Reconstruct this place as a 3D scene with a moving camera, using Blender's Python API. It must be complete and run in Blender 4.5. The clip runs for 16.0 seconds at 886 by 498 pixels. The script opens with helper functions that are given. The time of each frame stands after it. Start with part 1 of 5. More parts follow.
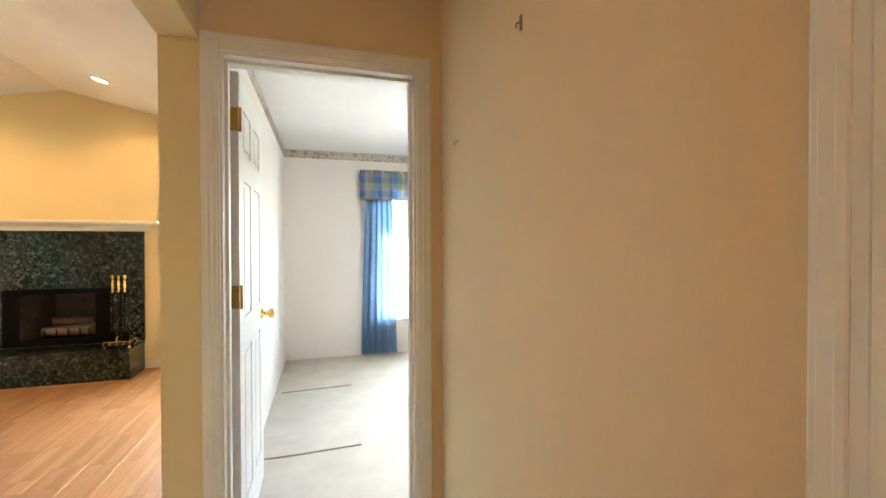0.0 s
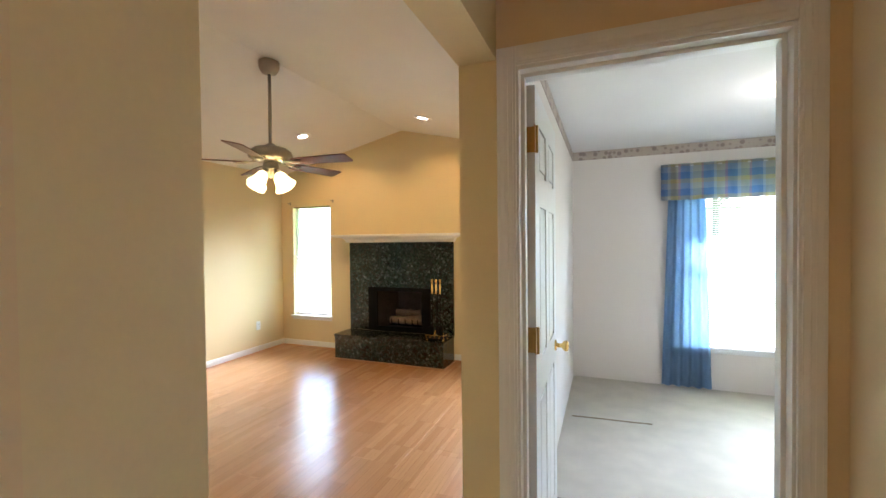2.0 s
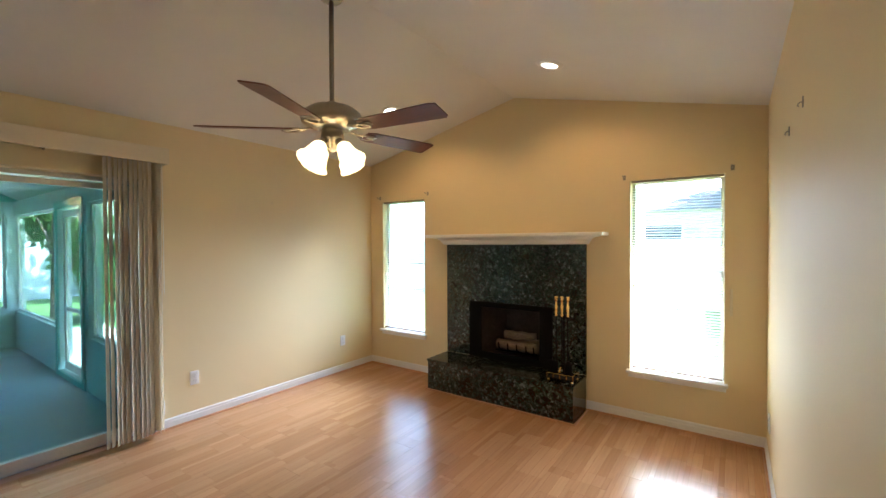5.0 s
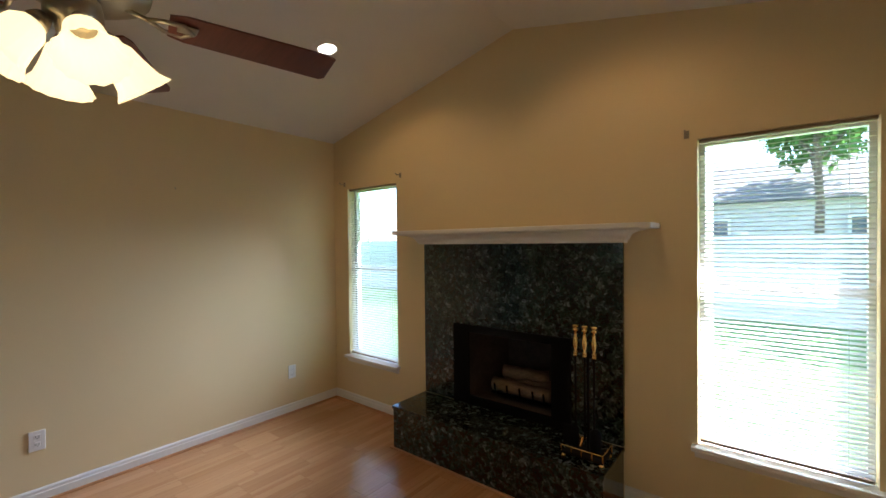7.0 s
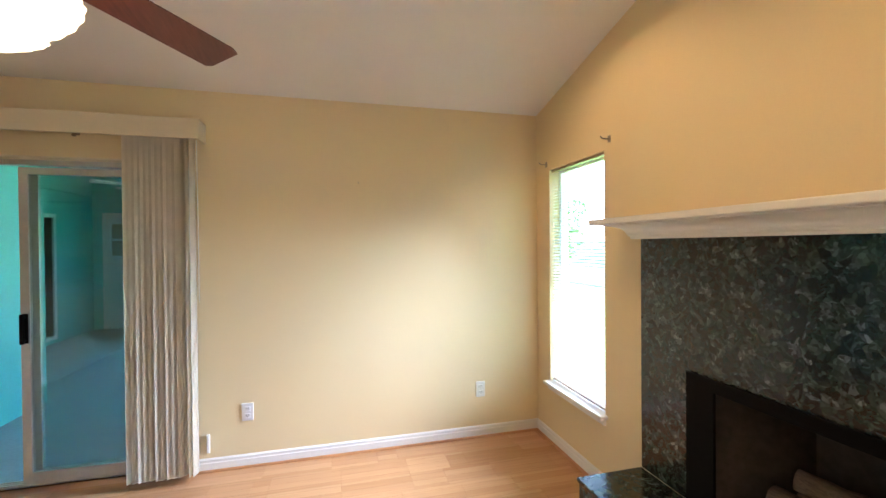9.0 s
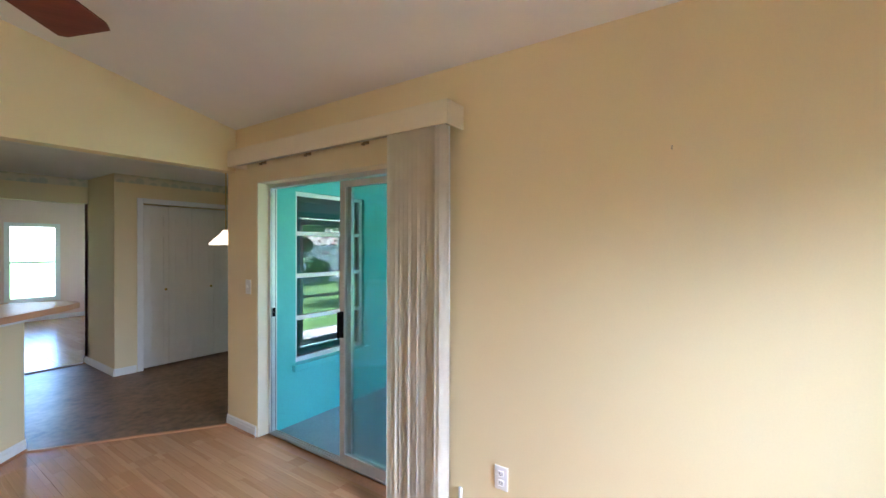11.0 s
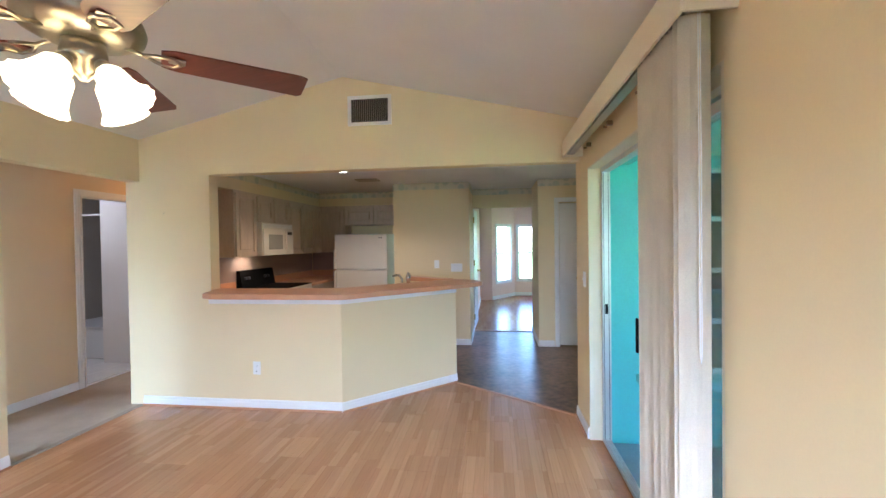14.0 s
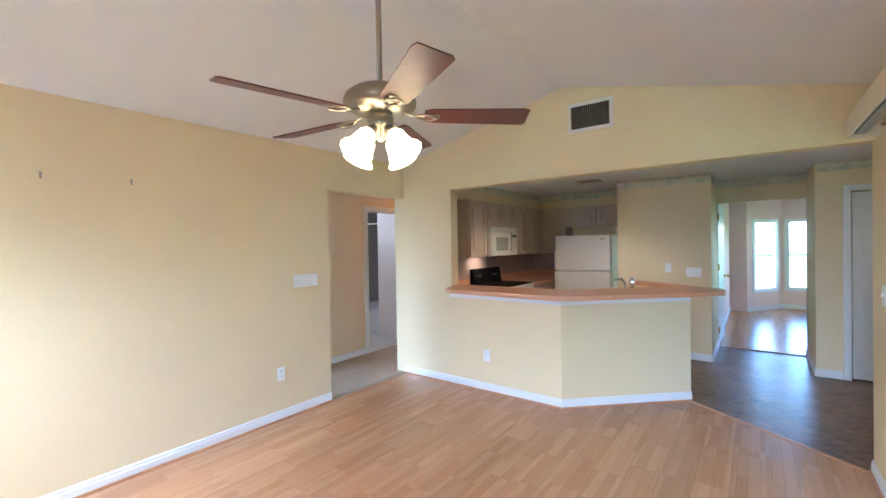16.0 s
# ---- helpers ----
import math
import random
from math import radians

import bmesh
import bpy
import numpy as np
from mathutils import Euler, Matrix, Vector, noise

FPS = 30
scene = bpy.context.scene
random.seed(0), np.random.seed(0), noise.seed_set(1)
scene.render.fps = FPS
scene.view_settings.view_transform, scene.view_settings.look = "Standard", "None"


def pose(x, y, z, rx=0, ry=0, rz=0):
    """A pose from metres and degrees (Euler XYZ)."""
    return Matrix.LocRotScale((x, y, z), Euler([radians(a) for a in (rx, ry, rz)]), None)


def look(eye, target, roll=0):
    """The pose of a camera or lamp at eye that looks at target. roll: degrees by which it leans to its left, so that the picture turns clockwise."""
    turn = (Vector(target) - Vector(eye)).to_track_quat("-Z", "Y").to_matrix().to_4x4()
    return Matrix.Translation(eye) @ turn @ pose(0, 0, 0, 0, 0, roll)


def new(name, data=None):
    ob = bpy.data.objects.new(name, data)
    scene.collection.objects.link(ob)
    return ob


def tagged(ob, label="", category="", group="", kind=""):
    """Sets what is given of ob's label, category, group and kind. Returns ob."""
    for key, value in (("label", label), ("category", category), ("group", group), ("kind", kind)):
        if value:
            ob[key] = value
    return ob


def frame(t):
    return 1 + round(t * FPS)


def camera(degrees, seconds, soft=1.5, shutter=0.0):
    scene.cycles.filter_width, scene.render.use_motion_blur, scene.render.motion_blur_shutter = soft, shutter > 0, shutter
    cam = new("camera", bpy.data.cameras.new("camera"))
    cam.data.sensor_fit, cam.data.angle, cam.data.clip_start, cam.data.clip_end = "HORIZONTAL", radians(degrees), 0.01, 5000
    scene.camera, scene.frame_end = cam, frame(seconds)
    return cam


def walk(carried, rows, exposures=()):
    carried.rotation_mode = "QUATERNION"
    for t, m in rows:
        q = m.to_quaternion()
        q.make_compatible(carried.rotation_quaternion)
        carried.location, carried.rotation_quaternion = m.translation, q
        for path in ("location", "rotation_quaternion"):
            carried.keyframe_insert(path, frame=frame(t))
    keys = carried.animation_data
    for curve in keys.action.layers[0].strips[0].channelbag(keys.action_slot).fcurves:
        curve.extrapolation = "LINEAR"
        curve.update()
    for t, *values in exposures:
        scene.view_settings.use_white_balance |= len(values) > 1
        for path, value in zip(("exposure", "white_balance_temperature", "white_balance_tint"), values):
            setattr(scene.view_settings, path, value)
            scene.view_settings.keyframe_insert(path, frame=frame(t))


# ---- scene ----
cam = camera(93.9, 16.0)

PATH = [
    (0, (4.448, -0.592, 1.322), (5.009, 1.328, 1.299), -0.1),
    (0.5, (4.461, -0.603, 1.333), (4.624, 1.39, 1.311), -0.2),
    (1, (4.422, -0.509, 1.376), (4.257, 1.484, 1.346), -0.2),
    (1.5, (4.396, -0.398, 1.43), (3.935, 1.547, 1.394), -0.6),
    (2, (4.356, -0.253, 1.465), (3.63, 1.61, 1.429), -0.6),
    (2.5, (4.313, -0.115, 1.474), (3.355, 1.64, 1.44), -0.6),
    (3, (4.22, 0.067, 1.453), (3.081, 1.71, 1.425), -0.4),
    (3.5, (4.119, 0.253, 1.468), (2.876, 1.819, 1.437), -0.5),
    (4, (4.019, 0.469, 1.462), (2.743, 2.009, 1.434), -0.4),
    (4.5, (3.891, 0.632, 1.465), (2.629, 2.184, 1.436), -0.3),
    (5, (3.711, 0.792, 1.48), (2.558, 2.426, 1.451), -0.3),
    (7.5, (3.243, 2.351, 1.461), (1.901, 3.834, 1.434), -0.9),
    (8, (3.166, 2.606, 1.451), (1.606, 3.858, 1.436), -0.8),
    (8.5, (3.08, 2.823, 1.454), (1.298, 3.732, 1.433), -0.6),
    (9, (2.939, 2.994, 1.439), (1.001, 3.489, 1.421), -0.5),
    (9.5, (2.733, 3.166, 1.445), (0.733, 3.194, 1.429), -0.4),
    (10, (2.479, 3.322, 1.463), (0.52, 2.918, 1.446), -0.3),
    (12.5, (1.016, 3.32, 1.508), (0.174, 1.506, 1.461), -0.6),
    (13, (0.903, 3.32, 1.466), (0.376, 1.392, 1.409), -1.5),
    (13.5, (0.765, 3.328, 1.451), (0.63, 1.333, 1.417), -0.8),
    (14, (0.674, 3.428, 1.457), (0.923, 1.444, 1.426), -0.8),
    (14.5, (0.617, 3.535, 1.477), (1.155, 1.609, 1.44), -0.9),
    (15, (0.585, 3.592, 1.492), (1.392, 1.762, 1.456), -0.9),
    (15.5, (0.582, 3.6, 1.501), (1.619, 1.891, 1.472), -1.0),
    (16, (0.583, 3.61, 1.506), (1.792, 2.017, 1.483), -1.0),
]
EXPOSURES = [(0, 4.9, 6050, 11), (1, 4.8, 5950, 11), (2, 4.35, 5700, 11), (3.5, 4.2, 5550, 13), (5, 3.85, 5450, 13), (7.5, 2.75, 5500, 15), (8.5, 4.3, 5450, 15), (9.5, 4.25, 5100, 15), (12.5, 4.58, 5100, 17), (16, 4.8, 4680, 15)]
walk(cam, [(t, look(eye, target, roll)) for t, eye, target, roll in PATH], EXPOSURES)

PHASE, SHADES = 150, 2
FAN_W, CAN_W, HALL_W, BED_W, KIT_W = 0.14, 1.2, 0.22, 0.25, 1.9

# ---- light ----
world = bpy.data.worlds.new("world")
scene.world = world
world.use_nodes = True
wn = world.node_tree
sky = wn.nodes.new("ShaderNodeTexSky")
sky.sky_type, sky.sun_disc = "NISHITA", False
sky.sun_elevation, sky.sun_rotation = radians(52), radians(48)
wn.nodes["Background"].inputs["Strength"].default_value = 0.15
wn.links.new(sky.outputs[0], wn.nodes["Background"].inputs["Color"])

sun_data = bpy.data.lights.new("sun", "SUN")
sun_data.energy, sun_data.angle, sun_data.color = 5.0, radians(0.5), (1.0, 0.95, 0.86)
sun = new("sun", sun_data)
sun.matrix_world = look((10, 9, 17), (0, 0, 0))


def lamp(name, kind, place, watts, color, size=0.05, spot=None, target=None):
    d = bpy.data.lights.new(name, kind)
    d.energy, d.color = watts, color
    if kind == "AREA":
        d.size = size
    else:
        d.shadow_soft_size = size
    if spot:
        d.spot_size, d.spot_blend = radians(spot), 0.6
    ob = new(name, d)
    ob.matrix_world = look(place, target) if target else Matrix.Translation(place)
    return ob


WARM = (1.0, 0.70, 0.38)


def sky_lamp(x0, x1, z0, z1, y, watts):
    """An area lamp added in a north window, standing in for the bright upper sky that falls in."""
    d = bpy.data.lights.new("window_sky_standin", "AREA")
    d.shape, d.size, d.size_y, d.spread = "RECTANGLE", x1 - x0 - 0.08, z1 - z0 - 0.08, radians(SKY_SPREAD)
    d.energy, d.color = watts, (0.88, 0.95, 1.0)
    ob = new("window_sky_standin", d)
    c = Vector(((x0 + x1) / 2, y + 0.068, (z0 + z1) / 2))
    ob.matrix_world = look(c, c + Vector((0, -math.cos(radians(SKY_DROP)), -math.sin(radians(SKY_DROP)))))
    return ob


SKY_DROP, SKY_SPREAD = 31, 74
sky_lamp(0.2, 0.84, 0.44, 1.98, 4.5, 1.5)
sky_lamp(3.0, 3.65, 0.42, 1.985, 4.5, 0.9)
sky_lamp(5.10, 6.5, 0.42, 2.0, 4.4, 2.3)

# ---- materials ----


def mat(name, base, rough=0.6, metal=0.0, vary=0.06, scale=6.0, grain=60.0, bump=0.05, spec=0.5, stretch=(1, 1, 1), per_object=0.0):
    """A surface with slow mottling, fine grain and a little relief."""
    m = bpy.data.materials.new(name)
    m.use_nodes = True
    t = m.node_tree
    b = t.nodes["Principled BSDF"]
    b.inputs["Roughness"].default_value, b.inputs["Metallic"].default_value = rough, metal
    b.inputs["Specular IOR Level"].default_value = spec
    co = t.nodes.new("ShaderNodeTexCoord")
    mp = t.nodes.new("ShaderNodeMapping")
    mp.inputs["Scale"].default_value = stretch
    t.links.new(co.outputs["Object"], mp.inputs["Vector"])
    n1 = t.nodes.new("ShaderNodeTexNoise")
    n1.inputs["Scale"].default_value, n1.inputs["Detail"].default_value = scale, 4
    n2 = t.nodes.new("ShaderNodeTexNoise")
    n2.inputs["Scale"].default_value, n2.inputs["Detail"].default_value = grain, 3
    for n in (n1, n2):
        t.links.new(mp.outputs[0], n.inputs["Vector"])
    add = t.nodes.new("ShaderNodeMath")
    add.operation = "ADD"
    t.links.new(n1.outputs[0], add.inputs[0])
    t.links.new(n2.outputs[0], add.inputs[1])
    src = add.outputs[0]
    if per_object:
        info = t.nodes.new("ShaderNodeObjectInfo")
        mul = t.nodes.new("ShaderNodeMath")
        mul.operation = "MULTIPLY_ADD"
        mul.inputs[1].default_value = per_object
        t.links.new(info.outputs["Random"], mul.inputs[0])
        t.links.new(src, mul.inputs[2])
        src = mul.outputs[0]
    ramp = t.nodes.new("ShaderNodeMapRange")
    ramp.inputs["From Min"].default_value, ramp.inputs["From Max"].default_value = 0.6, 1.4 + per_object
    ramp.inputs["To Min"].default_value, ramp.inputs["To Max"].default_value = 1 - vary, 1 + vary
    t.links.new(src, ramp.inputs["Value"])
    mix = t.nodes.new("ShaderNodeVectorMath")
    mix.operation = "SCALE"
    mix.inputs[0].default_value = base
    t.links.new(ramp.outputs[0], mix.inputs["Scale"])
    t.links.new(mix.outputs[0], b.inputs["Base Color"])
    if bump:
        bp = t.nodes.new("ShaderNodeBump")
        bp.inputs["Strength"].default_value, bp.inputs["Distance"].default_value = bump, 0.004
        t.links.new(n2.outputs[0], bp.inputs["Height"])
        t.links.new(bp.outputs[0], b.inputs["Normal"])
    return m


def glow(name, base, strength):
    m = bpy.data.materials.new(name)
    m.use_nodes = True
    b = m.node_tree.nodes["Principled BSDF"]
    b.inputs["Base Color"].default_value = (*base, 1)
    b.inputs["Emission Color"].default_value = (*base, 1)
    b.inputs["Emission Strength"].default_value = strength
    return m


def glass(name, tint, gloss=0.035, rough=0.0):
    """A thin pane: clear with a tint, and a gloss that grows at a slant."""
    m = bpy.data.materials.new(name)
    m.use_nodes = True
    t = m.node_tree
    out = t.nodes["Material Output"]
    t.nodes.remove(t.nodes["Principled BSDF"])
    tr, gl, mx, lw = (t.nodes.new(k) for k in ("ShaderNodeBsdfTransparent", "ShaderNodeBsdfGlossy", "ShaderNodeMixShader", "ShaderNodeLayerWeight"))
    po, ma = t.nodes.new("ShaderNodeMath"), t.nodes.new("ShaderNodeMath")
    po.operation, po.inputs[1].default_value = "POWER", 4.0
    ma.operation, ma.inputs[1].default_value, ma.inputs[2].default_value = "MULTIPLY_ADD", 0.7, gloss
    tr.inputs["Color"].default_value = (*tint, 1)
    gl.inputs["Roughness"].default_value = rough
    lw.inputs["Blend"].default_value = 0.5
    t.links.new(lw.outputs["Facing"], po.inputs[0])
    t.links.new(po.outputs[0], ma.inputs[0])
    t.links.new(ma.outputs[0], mx.inputs[0])
    t.links.new(tr.outputs[0], mx.inputs[1])
    t.links.new(gl.outputs[0], mx.inputs[2])
    t.links.new(mx.outputs[0], out.inputs["Surface"])
    return m


def veil(name, base, clear):
    """A see-through weave: part cloth, part gaps."""
    m = bpy.data.materials.new(name)
    m.use_nodes = True
    t = m.node_tree
    b = t.nodes["Principled BSDF"]
    b.inputs["Base Color"].default_value = (*base, 1)
    b.inputs["Roughness"].default_value = 0.8
    tr, mx = t.nodes.new("ShaderNodeBsdfTransparent"), t.nodes.new("ShaderNodeMixShader")
    mx.inputs[0].default_value = clear
    t.links.new(b.outputs[0], mx.inputs[1])
    t.links.new(tr.outputs[0], mx.inputs[2])
    t.links.new(mx.outputs[0], t.nodes["Material Output"].inputs["Surface"])
    return m


def cloth(name, base, through_light=0.4):
    """Cloth that lets some light pass."""
    m = mat(name, base, 0.85, vary=0.1, scale=9, grain=300, bump=0.1, spec=0.1)
    t = m.node_tree
    b = t.nodes["Principled BSDF"]
    tl, mx = t.nodes.new("ShaderNodeBsdfTranslucent"), t.nodes.new("ShaderNodeMixShader")
    tl.inputs["Color"].default_value = (*base, 1)
    mx.inputs[0].default_value = through_light
    t.links.new(b.outputs[0], mx.inputs[1])
    t.links.new(tl.outputs[0], mx.inputs[2])
    t.links.new(mx.outputs[0], t.nodes["Material Output"].inputs["Surface"])
    return m


def ramp_node(t, stops):
    r = t.nodes.new("ShaderNodeValToRGB")
    r.color_ramp.interpolation = "LINEAR"
    e = r.color_ramp.elements
    while len(e) < len(stops):
        e.new(0.5)
    for k, (p, c) in enumerate(stops):
        e[k].position, e[k].color = p, (*c, 1)
    return r


def granite_material():
    m = bpy.data.materials.new("green_granite")
    m.use_nodes = True
    t = m.node_tree
    b = t.nodes["Principled BSDF"]
    b.inputs["Roughness"].default_value = 0.16
    co = t.nodes.new("ShaderNodeTexCoord")
    warp = t.nodes.new("ShaderNodeTexNoise")
    warp.inputs["Scale"].default_value = 14
    va = t.nodes.new("ShaderNodeVectorMath")
    va.operation = "MULTIPLY_ADD"
    va.inputs[1].default_value = (0.05, 0.05, 0.05)
    t.links.new(co.outputs["Object"], warp.inputs["Vector"])
    t.links.new(warp.outputs["Color"], va.inputs[0])
    t.links.new(co.outputs["Object"], va.inputs[2])
    cells = t.nodes.new("ShaderNodeTexVoronoi")
    cells.inputs["Scale"].default_value = 40
    fine = t.nodes.new("ShaderNodeTexVoronoi")
    fine.inputs["Scale"].default_value = 85
    for v in (cells, fine):
        t.links.new(va.outputs[0], v.inputs["Vector"])
    tone = ramp_node(t, [(0.0, (0.004, 0.006, 0.005)), (0.35, (0.016, 0.026, 0.021)), (0.7, (0.036, 0.052, 0.042)), (0.88, (0.052, 0.066, 0.058)), (0.97, (0.09, 0.105, 0.095))])
    small = ramp_node(t, [(0.0, (0.35, 0.35, 0.35)), (0.8, (1.1, 1.1, 1.1)), (0.97, (1.8, 1.8, 1.75))])
    sep = [t.nodes.new("ShaderNodeSeparateColor") for _ in range(2)]
    t.links.new(cells.outputs["Color"], sep[0].inputs[0])
    t.links.new(fine.outputs["Color"], sep[1].inputs[0])
    t.links.new(sep[0].outputs[0], tone.inputs[0])
    t.links.new(sep[1].outputs[1], small.inputs[0])
    mul = t.nodes.new("ShaderNodeVectorMath")
    mul.operation = "MULTIPLY"
    t.links.new(tone.outputs[0], mul.inputs[0])
    t.links.new(small.outputs[0], mul.inputs[1])
    t.links.new(mul.outputs[0], b.inputs["Base Color"])
    return m


def laminate_material():
    """Boards printed with three rows of short strips; the tone differs from board to board and strip to strip."""
    m = bpy.data.materials.new("laminate")
    m.use_nodes = True
    t = m.node_tree
    b = t.nodes["Principled BSDF"]
    co, info = t.nodes.new("ShaderNodeTexCoord"), t.nodes.new("ShaderNodeObjectInfo")
    sep, comb = t.nodes.new("ShaderNodeSeparateXYZ"), t.nodes.new("ShaderNodeCombineXYZ")
    t.links.new(co.outputs["Object"], sep.inputs[0])
    off = t.nodes.new("ShaderNodeMath")
    off.operation = "MULTIPLY_ADD"
    off.inputs[1].default_value = 37.0
    t.links.new(info.outputs["Random"], off.inputs[0])
    t.links.new(sep.outputs["Y"], off.inputs[2])
    t.links.new(off.outputs[0], comb.inputs["X"])
    t.links.new(sep.outputs["X"], comb.inputs["Y"])
    t.links.new(info.outputs["Random"], comb.inputs["Z"])
    br = t.nodes.new("ShaderNodeTexBrick")
    br.offset, br.offset_frequency = 0.37, 1
    for k, v in (("Scale", 1.0), ("Mortar Size", 0.0007), ("Brick Width", 0.42), ("Row Height", 0.0605), ("Bias", 0.0)):
        br.inputs[k].default_value = v
    br.inputs["Color1"].default_value = (0.47, 0.235, 0.105, 1)
    br.inputs["Color2"].default_value = (0.57, 0.315, 0.152, 1)
    br.inputs["Mortar"].default_value = (0.36, 0.17, 0.07, 1)
    t.links.new(comb.outputs[0], br.inputs["Vector"])
    mp = t.nodes.new("ShaderNodeMapping")
    mp.inputs["Scale"].default_value = (2.5, 60, 40)
    t.links.new(comb.outputs[0], mp.inputs["Vector"])
    gr = t.nodes.new("ShaderNodeTexNoise")
    gr.inputs["Scale"].default_value, gr.inputs["Detail"].default_value, gr.inputs["Distortion"].default_value = 1.6, 6, 0.6
    t.links.new(mp.outputs[0], gr.inputs["Vector"])
    rg = t.nodes.new("ShaderNodeMapRange")
    rg.inputs["From Min"].default_value, rg.inputs["From Max"].default_value = 0.3, 0.7
    rg.inputs["To Min"].default_value, rg.inputs["To Max"].default_value = 0.92, 1.06
    t.links.new(gr.outputs[0], rg.inputs["Value"])
    ob = t.nodes.new("ShaderNodeMapRange")
    ob.inputs["To Min"].default_value, ob.inputs["To Max"].default_value = 0.92, 1.06
    t.links.new(info.outputs["Random"], ob.inputs["Value"])
    k = t.nodes.new("ShaderNodeMath")
    k.operation = "MULTIPLY"
    t.links.new(rg.outputs[0], k.inputs[0])
    t.links.new(ob.outputs[0], k.inputs[1])
    sc = t.nodes.new("ShaderNodeVectorMath")
    sc.operation = "SCALE"
    t.links.new(br.outputs["Color"], sc.inputs[0])
    t.links.new(k.outputs[0], sc.inputs["Scale"])
    t.links.new(sc.outputs[0], b.inputs["Base Color"])
    rr = t.nodes.new("ShaderNodeMapRange")
    rr.inputs["To Min"].default_value, rr.inputs["To Max"].default_value = 0.18, 0.30
    t.links.new(gr.outputs[0], rr.inputs["Value"])
    t.links.new(rr.outputs[0], b.inputs["Roughness"])
    bp = t.nodes.new("ShaderNodeBump")
    bp.inputs["Strength"].default_value, bp.inputs["Distance"].default_value = 0.05, 0.001
    t.links.new(gr.outputs[0], bp.inputs["Height"])
    t.links.new(bp.outputs[0], b.inputs["Normal"])
    return m


def plaid_material():
    m = cloth("plaid_cloth", (0.3, 0.4, 0.6), 0.35)
    t = m.node_tree
    b = t.nodes["Principled BSDF"]
    co, sep = t.nodes.new("ShaderNodeTexCoord"), t.nodes.new("ShaderNodeSeparateXYZ")
    t.links.new(co.outputs["Object"], sep.inputs[0])
    rows = []
    for axis, size, stops in (("X", 0.19, [(0.0, (0.13, 0.25, 0.56)), (0.38, (0.13, 0.25, 0.56)), (0.42, (0.74, 0.72, 0.70)), (0.55, (0.74, 0.58, 0.20)), (0.84, (0.74, 0.58, 0.20)), (0.9, (0.55, 0.16, 0.22))]),
                              ("Z", 0.16, [(0.0, (0.14, 0.3, 0.62)), (0.35, (0.14, 0.3, 0.62)), (0.4, (0.55, 0.6, 0.68)), (0.7, (0.55, 0.6, 0.68)), (0.75, (0.75, 0.6, 0.2)), (1.0, (0.75, 0.6, 0.2))])):
        d = t.nodes.new("ShaderNodeMath")
        d.operation, d.inputs[1].default_value = "DIVIDE", size
        f = t.nodes.new("ShaderNodeMath")
        f.operation = "FRACT"
        r = ramp_node(t, stops)
        r.color_ramp.interpolation = "CONSTANT"
        t.links.new(sep.outputs[axis], d.inputs[0])
        t.links.new(d.outputs[0], f.inputs[0])
        t.links.new(f.outputs[0], r.inputs[0])
        rows.append(r)
    mx = t.nodes.new("ShaderNodeMix")
    mx.data_type = "RGBA"
    mx.inputs[0].default_value = 0.5
    t.links.new(rows[0].outputs[0], mx.inputs[6])
    t.links.new(rows[1].outputs[0], mx.inputs[7])
    t.links.new(mx.outputs[2], b.inputs["Base Color"])
    return m


def border_material(name, ground, flower, step):
    """Printed wallpaper border: a pale strip with a row of soft sprigs and two edge lines."""
    m = mat(name, ground, 0.7, vary=0.05)
    t = m.node_tree
    b = t.nodes["Principled BSDF"]
    co = t.nodes.new("ShaderNodeTexCoord")
    mp = t.nodes.new("ShaderNodeMapping")
    mp.inputs["Scale"].default_value = (1 / step, 1 / step, 1 / step)
    v = t.nodes.new("ShaderNodeTexVoronoi")
    v.inputs["Scale"].default_value, v.inputs["Randomness"].default_value = 1.0, 0.55
    t.links.new(co.outputs["Object"], mp.inputs[0])
    t.links.new(mp.outputs[0], v.inputs["Vector"])
    r = ramp_node(t, [(0.0, flower), (0.35, flower), (0.5, ground), (1.0, ground)])
    t.links.new(v.outputs["Distance"], r.inputs[0])
    t.links.new(r.outputs[0], b.inputs["Base Color"])
    return m


M_wall = mat("cream_yellow_paint", (0.80, 0.665, 0.405), 0.62, vary=0.025, scale=1.2, grain=140, bump=0.05, spec=0.35)
M_hall = mat("hall_paint", (0.80, 0.63, 0.40), 0.6, vary=0.025, scale=1.2, grain=140, bump=0.05, spec=0.35)
M_bed = mat("white_bedroom_paint", (0.80, 0.74, 0.68), 0.7, vary=0.02, scale=1.5, grain=140, bump=0.05)
M_far = mat("pinkish_room_paint", (0.84, 0.63, 0.53), 0.7, vary=0.02, scale=1.5, grain=140, bump=0.05)
M_ceil = mat("ceiling_paint", (0.80, 0.78, 0.75), 0.9, vary=0.03, scale=3, grain=220, bump=0.35, spec=0.1)
M_trim = mat("white_trim_paint", (0.84, 0.83, 0.81), 0.4, vary=0.015, scale=4, grain=90, bump=0.01)
M_door = mat("white_door_paint", (0.78, 0.76, 0.72), 0.4, vary=0.03, scale=4, grain=50, bump=0.04)
M_wood = laminate_material()
M_edge = mat("laminate_trim", (0.47, 0.22, 0.09), 0.4, vary=0.15, grain=40)
M_carpet = mat("cream_carpet", (0.60, 0.55, 0.47), 0.95, vary=0.14, scale=5, grain=260, bump=0.9, spec=0.05)
